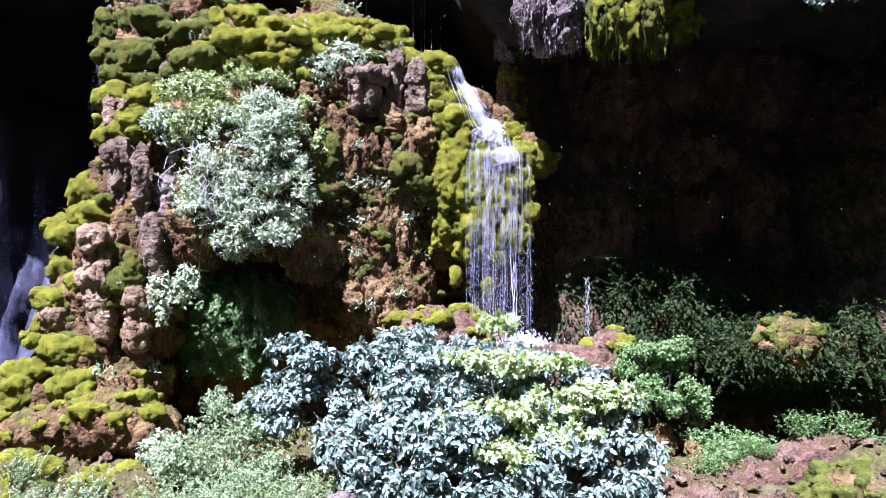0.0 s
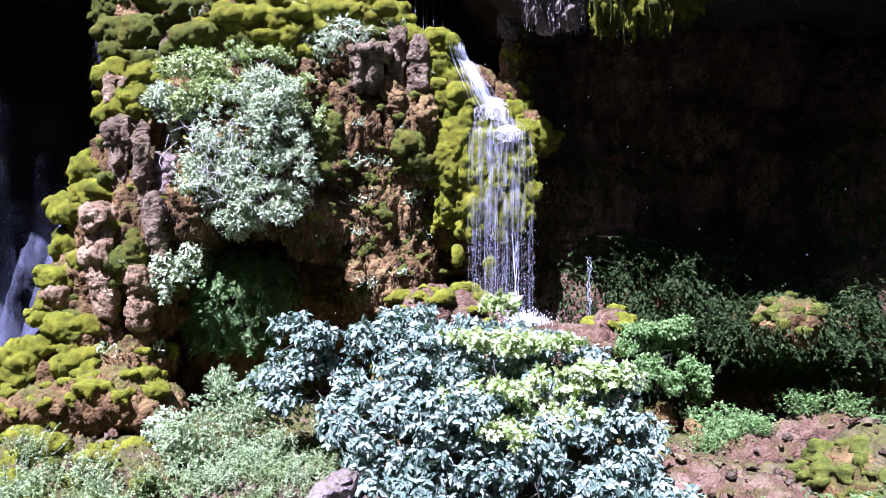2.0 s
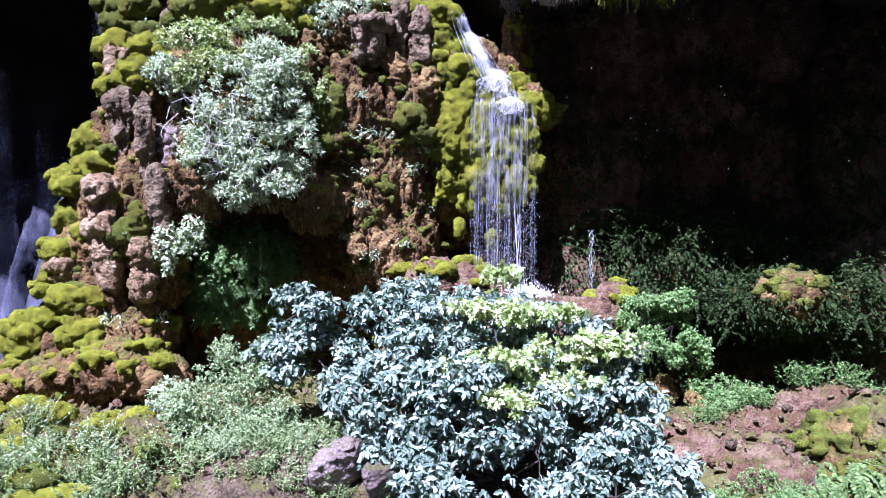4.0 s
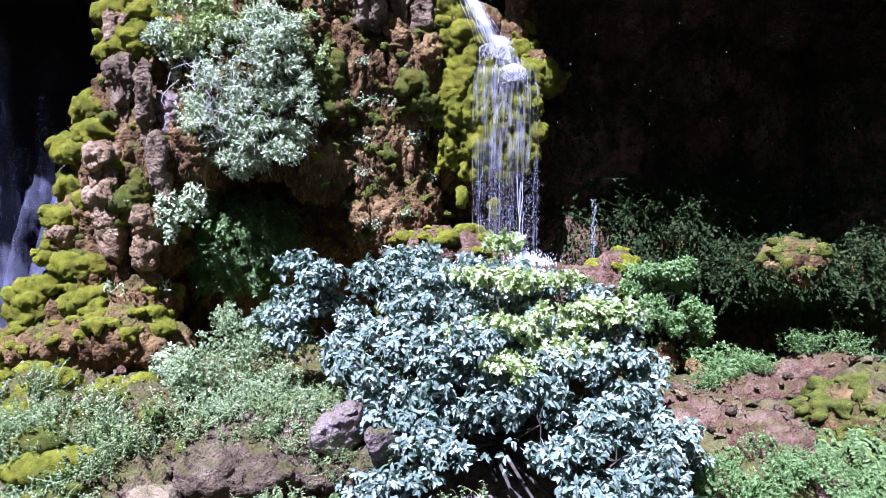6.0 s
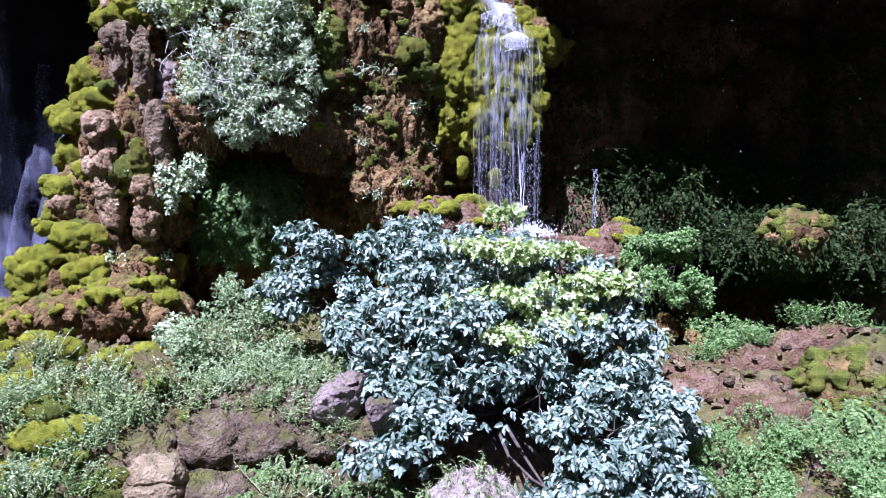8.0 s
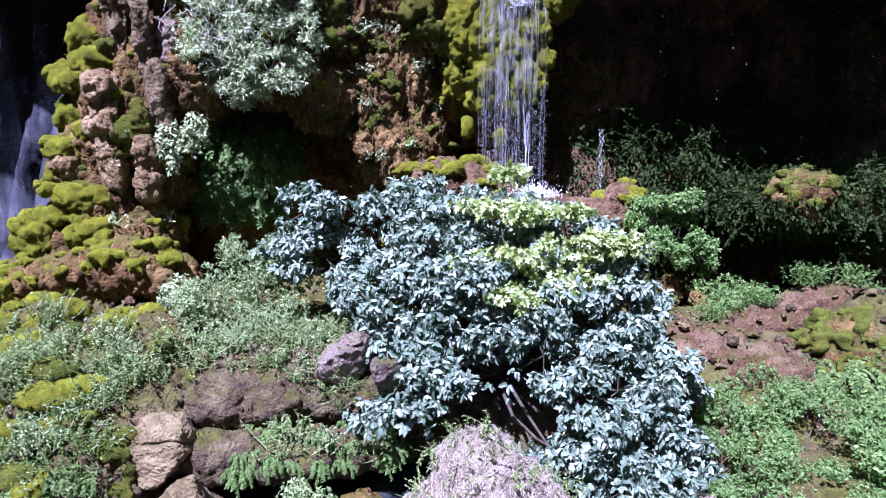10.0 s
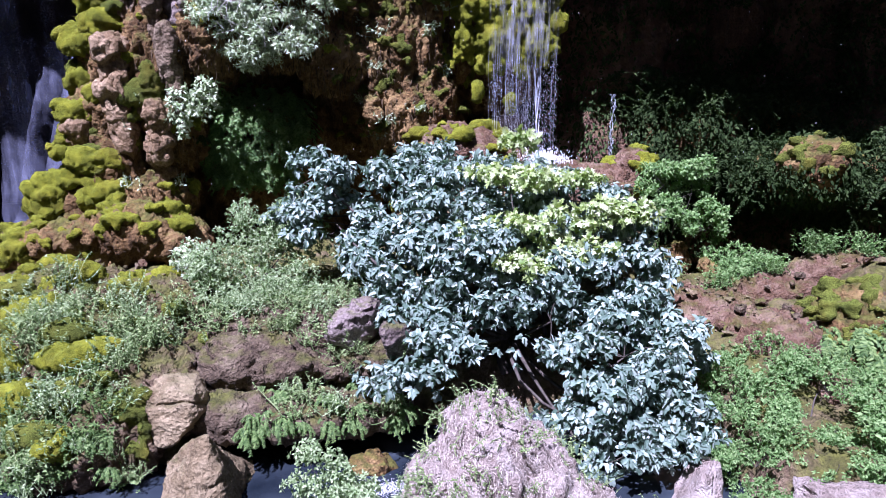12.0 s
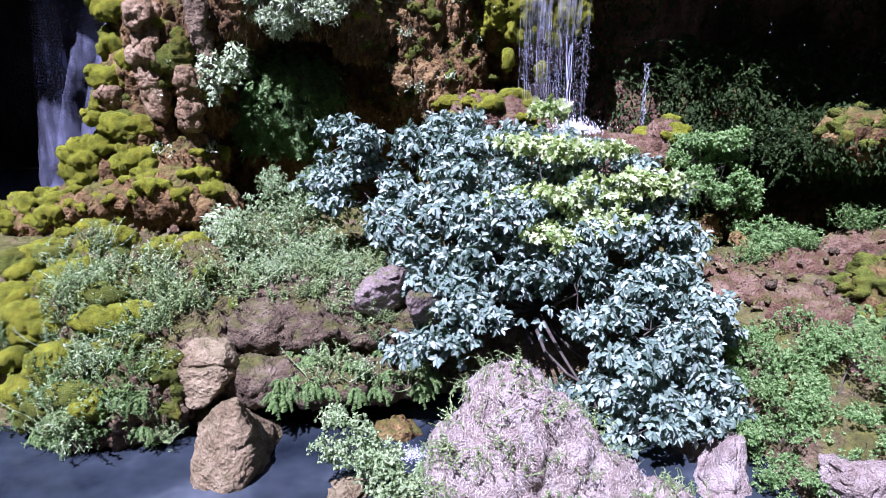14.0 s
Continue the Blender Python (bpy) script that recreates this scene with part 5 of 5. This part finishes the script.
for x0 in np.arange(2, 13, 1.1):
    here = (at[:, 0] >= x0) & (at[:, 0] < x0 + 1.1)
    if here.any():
        part("shoot", mesh_of("shoot", *spread(LEAF_OVAL, at[here], along[here], face[here], size[here]), M_FERN_SHADE, False), creeper, kind="stuff")

# ---- falling water ----
TOPS = {}


def front_top(me, x, y, w=0.06):
    if me.name not in TOPS:
        TOPS[me.name] = coords(me)[0]
    v = TOPS[me.name]
    ok = (abs(v[:, 0] - x) < w) & (abs(v[:, 1] - y) < w)
    return v[ok, 2].max() if ok.any() else -9.0


knob_v = np.concatenate([coords(o.data)[0] for o in knob.children])


CELL = 0.06
knob_map = {}
for a, y0, c in knob_v:
    for da in (-0.5, 0.5):
        for dc in (-0.5, 0.5):
            key = (int(math.floor(a / CELL + da)), int(math.floor(c / CELL + dc)))
            if y0 < knob_map.get(key, 99):
                knob_map[key] = y0


def knob_front(x, z, default):
    """The y of the boss's moss or stone skin at (x, z), a little in front of it."""
    return knob_map.get((int(math.floor(x / CELL)), int(math.floor(z / CELL))), default + 0.015) - 0.015


def drops(points, size, rng, tall=2.6):
    v = ICO1[0] * (0.7, 0.7, tall)
    s = size * (0.5 + rng.random(len(points)))
    V = points[:, None, :] + v[None] * s[:, None, None]
    F = ICO1[1][None] + (np.arange(len(points)) * len(v))[:, None, None]
    return V.reshape(-1, 3), F.reshape(-1, 3)


fall = thing("waterfall", "white water spilling over a mossy knob in thin strands", "waterfall")
rng = np.random.default_rng(9)
veil, dense, free = [], [], []
for k in range(400):
    x1 = 1.68 + np.clip(rng.normal() * 0.33, -0.62, 0.62)
    z_top = 8.0 - 0.9 * abs(x1 - 1.65) ** 1.3 - 0.1 * rng.random()
    y = knob_front(x1, z_top, 14.1)
    path = []
    end = 5.5 + 0.5 * rng.random() - 0.2
    x, r = x1, 0.0012 + 0.003 * rng.random() ** 3
    for z in np.arange(z_top, end, -0.13):
        yy = knob_front(x, z, y)
        y = min(yy, y + 0.03)
        x += rng.normal() * 0.006
        path.append(((x, y, z), r))
    if len(path) > 3:
        veil.append(path)
    if rng.random() < 0.25:
        tail = [((x, y, path[-1][0][2]), r * 0.7)]
        for z in np.arange(path[-1][0][2] - 0.25, 3.85, -0.3):
            tail.append(((x + rng.normal() * 0.008, y, z), r * (0.2 + 0.35 * rng.random())))
        free.append(tail)
for k in range(90):
    a = rng.normal() * 0.075
    path = []
    for q in np.linspace(0, 1, 9):
        x = 0.95 + 0.62 * q + a * (1 + q) + 0.012 * rng.normal()
        z = 9.2 - 1.2 * q ** 0.9 + 0.02 * rng.normal()
        y = min(knob_front(x, z, 14.7 - 0.4 * q), 14.8 - 0.45 * q)
        path.append(((x, y - 0.05 * rng.random(), z + 0.03 * rng.normal()), 0.001 + 0.003 * rng.random()))
    dense.append(path)
for k in range(80):
    cx, cz, w = (1.52, 8.08, 0.34) if k % 2 else (1.82, 7.62, 0.28)
    a = np.clip(rng.normal() * 0.5, -1, 1)
    path = []
    for q in np.linspace(0, 1, 7):
        x, z = cx + a * w * (0.35 + 0.65 * q ** 0.6), cz - 0.34 * q * (0.6 + 0.6 * a * a) - 0.05 * a * a
        path.append(((x, knob_front(x, z, 14.0), z), (0.002 + 0.005 * rng.random()) * (1.2 - q)))
    dense.append(path)
for k in range(5):
    x = 2.02 + rng.normal() * 0.03
    dense.append([((x + rng.normal() * 0.015, 13.78, z), 0.002 + 0.01 * rng.random()) for z in np.arange(5.9, 3.8, -0.2)])
part("veil", mesh_of("veil", *tubes(veil, 4), M_VEIL), fall, "thin strands clinging to the moss", "stuff")
part("chute", mesh_of("chute", *tubes(dense, 4), M_FOAM), fall, "dense white rush of water", "stuff")
part("falling_water", mesh_of("falling_water", *tubes(free, 3), M_FOAM), fall, "free-falling threads of water", "stuff")
pts = np.stack([1.75 + rng.uniform(-0.65, 0.65, 1500), 13.75 + rng.normal(size=1500) * 0.12, rng.uniform(3.8, 5.6, 1500)], 1)
spl = np.stack([2.05 + rng.normal(size=2200) * 0.25, 13.45 + rng.normal(size=2200) * 0.18, 3.75 + abs(rng.normal(size=2200)) * 0.1], 1)
q = rng.random(4200)
sx, sz = 0.95 + 0.64 * q + rng.normal(size=4200) * (0.05 + 0.05 * q), 9.2 - 1.15 * q + rng.normal(size=4200) * 0.05
spr = np.stack([sx, np.array([min(knob_front(a, c, 14.6), 14.7) for a, c in zip(sx, sz)]) - 0.05 * rng.random(4200), sz], 1)
u = np.clip(rng.normal(size=3600) * 0.5, -1, 1)
k2 = rng.random(3600) < 0.5
cx, cz = np.where(k2, 1.52, 1.82) + u * np.where(k2, 0.34, 0.28), np.where(k2, 8.06, 7.6) - 0.12 * u * u - 0.32 * rng.random(3600) ** 2
cap = np.stack([cx, np.array([knob_front(a, c, 14.0) for a, c in zip(cx, cz)]) - 0.02 * rng.random(3600), cz], 1)
spr = np.concatenate([spr, cap])
part("spray", mesh_of("spray", *drops(np.concatenate([pts, spr]), 0.0035, rng), M_DROP), fall, "sparkling drops", "stuff")
part("splash", mesh_of("splash", *drops(spl, 0.007, rng), M_DROP), fall, "white splash on the ledge", "stuff")

drip = thing("drip_fall", "thin trickle of water beside a tuft of ferns", "waterfall")
tr = [[((3.62 + rng.normal() * 0.04, 14.3, z), 0.001 + 0.004 * rng.random()) for z in np.arange(5.0, 3.5, -0.12)] for k in range(7)]
part("trickle", mesh_of("trickle", *tubes(tr, 3), M_FOAM), drip, "", "stuff")

side_fall = thing("shaded_fall", "broad soft veil of water falling in the shade behind the tower", "waterfall")

def sheet(p0, p1, width, bow, seed, n=24, m=10):
    """A soft curved sheet of falling water from p0 to p1 that widens on its way."""
    rng = np.random.default_rng(seed)
    p0, p1 = np.array(p0), np.array(p1)
    V = []
    for i in range(n):
        q = i / (n - 1)
        c = p0 + (p1 - p0) * np.array((q ** 0.55, q ** 0.6, q))
        w = width[0] + (width[1] - width[0]) * q
        for k in range(m):
            u = k / (m - 1) - 0.5
            V.append(c + np.array((u * w, bow * (4 * u * u - 1) + 0.03 * rng.normal(), 0)))
    idx = np.arange(n * m).reshape(n, m)
    F = np.stack([idx[:-1, :-1], idx[:-1, 1:], idx[1:, 1:], idx[1:, :-1]], -1).reshape(-1, 4)
    return mesh_of("veil", V, F, M_MIST)


for k, (p0, p1, w, bow) in enumerate([((-6.7, 15.3, 7.3), (-7.9, 14.9, 1.95), (0.2, 1.3), 0.3), ((-6.9, 15.1, 6.3), (-8.2, 14.8, 1.95), (0.25, 1.0), 0.2), ((-6.9, 15.3, 5.8), (-7.5, 14.9, 1.95), (0.2, 0.7), 0.2),
                                      ((-8.9, 17.2, 7.4), (-9.0, 16.9, 1.95), (0.25, 0.9), 0.3), ((-9.9, 17.8, 6.2), (-10.1, 17.4, 1.95), (0.5, 1.4), 0.3), ((-6.4, 15.4, 11.0), (-6.75, 15.2, 8.6), (0.2, 0.4), 0.1),
                                      ((-7.9, 15.9, 6.6), (-8.5, 15.4, 1.95), (0.5, 2.0), 0.3), ((-9.4, 16.4, 8.6), (-9.5, 16.0, 1.95), (0.3, 1.2), 0.3)]):
    part("veil", sheet(p0, p1, w, bow, 200 + k), side_fall)

roof_drip = thing("roof_drips", "sparse threads of water dripping from the roof", "water drips")
rd = []
for k in range(28):
    x = rng.choice([-2.0, -1.4, 0.2]) + rng.normal() * 0.35
    rd.append([((x, 16.4 + 0.3 * rng.random(), z), 0.001 + 0.003 * rng.random()) for z in np.arange(11.9, 9.0 - rng.random(), -0.15)])
part("trickle", mesh_of("trickle", *tubes(rd, 3), M_FOAM), roof_drip, "", "stuff")
pts = np.stack([rng.uniform(-4.5, 8, 160), rng.uniform(11.8, 13.2, 160), rng.uniform(3.5, 10, 160)], 1)
part("drops", mesh_of("drops", *drops(pts, 0.004, rng), M_DROP), roof_drip, "", "stuff")

# ---- weeds on the ledge, straw on the boulder ----
def world_surface(ob):
    me = ob.data.copy()
    me.transform(ob.matrix_basis)
    return me


rng = np.random.default_rng(5)
ledge_weeds = kit("weed", "dusty green weed clump rooted on the rock ledge", "weed", "weeds on the ledge", [herb_meshes(170 + k, 24, 0.25, LEAF_OVAL, 18, 0.036, (M_SHRUB, M_SOFT)[k % 2], 0.55) for k in range(3)])
spots = on_surface(behind_me, lambda v: v[:, 2] > 1.55, 36, rng, 0.2, 0.2) + on_surface(upper_me, lambda v: v[:, 0] > -2.3, 18, rng, 0.0, 0.2)
spots += on_surface(lower_me, lambda v: v[:, 0] > -2.2, 8, rng, 0.1, 0.25)
lay(ledge_weeds, spots, rng)
ledge_ferns = kit("fern", "fresh green fern hanging from the rock ledge", "fern", "ferns on the ledge", [fern_meshes(180 + k, 18, 0.24, M_LUSH) for k in range(3)])
spots = on_surface(lower_me, lambda v: (v[:, 0] > -2.6) & (v[:, 2] > 0.62), 30, rng, -0.3, 0.16, 0.0) + on_surface(terrace_me, lambda v: (v[:, 1] < 9.0) & (v[:, 0] < -4.2), 22, rng, -0.6, 0.2)
lay(ledge_ferns, spots, rng, (0.5, 0.95), 60)

straw_me = world_surface(grassy)
v, n = coords(straw_me)
idx = rng.choice(np.nonzero((n[:, 2] > -0.2) & (v[:, 2] > 0))[0], 30000)
at = v[idx] + rng.normal(size=(len(idx), 3)) * 0.02
along = n[idx] * 0.45 + np.array((0, -0.15, -0.75)) + rng.normal(size=at.shape) * 0.35
sv, sf2 = spread(LEAF_BLADE, at, along, n[idx] + rng.normal(size=at.shape) * 0.3, 0.025 + 0.055 * rng.random(len(at)))
part("dry_straw", mesh_of("dry_straw", sv, sf2, M_STRAWS, False), grassy, "bleached dry straw", "stuff").matrix_parent_inverse = grassy.matrix_basis.inverted()
small = kit("weed", "small yellow-green weed growing out of the straw", "weed", "weeds on the boulder", [herb_meshes(190 + k, 12, 0.15, LEAF_OVAL, 11, 0.03, M_SHRUB, 0.6) for k in range(3)])
lay(small, on_surface(straw_me, lambda v: v[:, 2] > 0.2, 85, rng, 0.0, 0.14), rng)
slab_weeds = kit("weed", "green weed at the edge of the wet slab", "weed", "weeds by the slab", [herb_meshes(196 + k, 26, 0.32, LEAF_OVAL, 20, 0.045, M_GREEN, 0.5) for k in range(3)])
spots = [(x, y, float(ground_height(np.array([[x, y, 0.0]]))[0, 2])) for x, y in [(6.9, 9.3), (7.4, 9.5), (6.6, 8.9), (7.0, 8.6), (7.8, 9.1), (6.2, 8.3), (6.8, 8.1), (7.4, 8.3), (5.9, 7.9), (4.3, 9.6), (4.2, 8.9), (7.9, 12.3), (8.3, 11.9), (5.4, 12.8), (8.5, 10.0)]]
lay(slab_weeds, spots, rng, (1.0, 1.6))

rapid = thing("rapid", "white broken water rushing between the stones", "rapid")
p = np.stack([-0.75 + rng.normal(size=1300) * 0.3, 8.25 + rng.normal(size=1300) * 0.1, 0.005 + abs(rng.normal(size=1300)) * 0.012], 1)
part("foam", mesh_of("foam", *drops(p, 0.008, rng, 0.35), M_DROP), rapid, "", "stuff")
plant("fig_sprig", "fig shoot growing from the rim of the roof", "shrub", (6.5, 10.1, 9.95), [(5.9, 9.8, 9.35, 0.4, 0.25, 0.12), (6.5, 9.8, 9.45, 0.4, 0.25, 0.12)], LEAF_FIG, 40, 5, 0.15, M_FIG, M_BARK, 75, stem=0.02)
spots = on_surface(mound_me, lambda v: (v[:, 1] < 10.5) & (v[:, 2] < 1.6) & (v[:, 2] > 0.9), 40, rng, -0.5, 0.18)
mound_ferns = kit("fern", "bright fern below the moss cap of the mound", "fern", "ferns on the mound", [fern_meshes(210 + k, 16, 0.3, M_LUSH) for k in range(3)])
lay(mound_ferns, spots, rng, (0.8, 1.4), 70)
pebbles = [stone_mesh("stone", (0.16, 0.13, 0.1), 300 + k, mt, 12, 0.04) for k, mt in enumerate((M_BOULDER, M_TRAV, M_LEDGE, M_GROUND))]
for k in range(120):
    x, y = (rng.uniform(4.0, 7.6), rng.uniform(10.2, 12.8)) if k % 3 else (rng.uniform(-6.5, -3.6), rng.uniform(11.2, 12.6))
    ob = new("stone", pebbles[k % 4])
    s = 0.5 + 1.3 * rng.random() ** 2
    z = float(ground_height(np.array([[x, y, 0.0]]))[0, 2])
    for me3 in (slab_me, terrace_me):
        h = front_top(me3, x, y)
        z = max(z, h)
    ob.matrix_basis = pose(x, y, z - 0.02, rng.normal() * 12, rng.normal() * 12, rng.random() * 360) @ Matrix.Diagonal((s, s, s, 1))
    tagged(ob, "small rough stone lying on the travertine", "stone", "stones on the travertine")

# ---- bleached twigs, extra stones by the slab, tufts on the column ----
tw = []
for k in range(70):
    a = np.array((-3.5 + rng.normal() * 0.45, 12.85 + rng.normal() * 0.15, 7.1 + rng.normal() * 0.4))
    e = a + np.array((rng.normal() * 0.25, -0.15 - 0.15 * rng.random(), -0.1 - 0.5 * rng.random()))
    tw.append(limb(a, e, 0.006, 0.003, 0.12, 5, 500 + k))
dead = thing("dead_twigs", "tangle of bleached bare twigs hanging from the dome shrub", "twigs")
part("twig", mesh_of("twig", *tubes(tw, 4), M_TWIG), dead, "", "stuff")
for k, (x, y, z, sz) in enumerate([(6.35, 10.5, 1.0, 0.55), (6.15, 10.05, 0.85, 0.5), (6.5, 11.2, 1.3, 0.5), (4.2, 12.4, 1.7, 0.5), (5.3, 12.7, 1.7, 0.6), (7.6, 12.5, 1.8, 0.6), (6.0, 9.6, 0.75, 0.4), (-4.2, 12.1, 1.75, 0.4), (-4.6, 11.9, 1.75, 0.3), (-6.6, 12.4, 1.75, 0.4)]):
    boulder("rock", "rough brown stone on the stream bank", (x, y, z), (sz, sz * 0.85, sz * 0.8), 400 + k, (M_LEDGE, M_TUFA, M_BOULDER)[k % 3], 40 * k, 14)
column = kit("tuft", "pale green tuft of small leaves on the wet column", "weed", "tufts on the column", [herb_meshes(230 + k, 12, 0.2, LEAF_OVAL, 12, 0.05, M_SILVER, 0.7, 0.3) for k in range(3)])
spots = on_surface(dome_me, lambda v: (v[:, 0] > -1.8) & (v[:, 2] > 4) & (v[:, 1] < 14.6), 26, rng, -0.4, 0.4, 0.1) + on_surface(dome_me, lambda v: (v[:, 2] > 8.4) & (v[:, 1] < 14.5), 16, rng, 0.0, 0.4, 0.1)
spots += on_surface(tower_me, lambda v: (v[:, 0] > -6.2) & (v[:, 1] < 14.2), 12, rng, -0.3, 0.4, 0.1)
lay(column, spots, rng, (0.7, 1.3))

# ---- single fig leaves on the low front boughs, weeds over the right bank ----
one_leaf = mesh_of("leaf", *LEAF_FIG, M_FIG_LEAF, False)
tips, outw = lobe_points([(2.9, 8.75, 1.2, 0.8, 0.6, 0.7), (2.2, 8.5, 0.9, 0.5, 0.4, 0.4), (-0.2, 9.0, 1.3, 0.5, 0.35, 0.3), (1.6, 9.2, 1.7, 0.6, 0.4, 0.5)], 45, rng, 0.2)
for p, o in zip(tips, outw):
    for k in range(6):
        d = Vector(o * 0.7 + rng.normal(size=3) * 0.7) - Vector((0, 0, 0.55))
        f = Vector(o) + TO_SUN * 0.5 + Vector(rng.normal(size=3)) * 0.3
        y = d.normalized()
        x = y.cross(f).normalized()
        m = Matrix((x, y, x.cross(y))).transposed().to_4x4()
        sc = 0.125 * (0.6 + 0.6 * rng.random())
        ob = part("leaf", one_leaf, fig)
        ob.matrix_basis = Matrix.Translation(Vector(p) - fig.location + y * 0.03) @ m @ Matrix.Diagonal((sc, sc, sc, 1))
more = []
for k in range(21):
    x, y = rng.uniform(3.9, 8.6), rng.uniform(11.7, 12.6)
    if k % 3 == 0:
        x, y = rng.uniform(6.4, 9.0), rng.uniform(8.6, 10.0)
    more.append((x, y, max(float(ground_height(np.array([[x, y, 0.0]]))[0, 2]), front_top(slab_me, x, y), front_top(mound_me, x, y))))
lay([copy_thing(o, o.matrix_basis) for o in slab_weeds], more, rng, (0.5, 1.2))
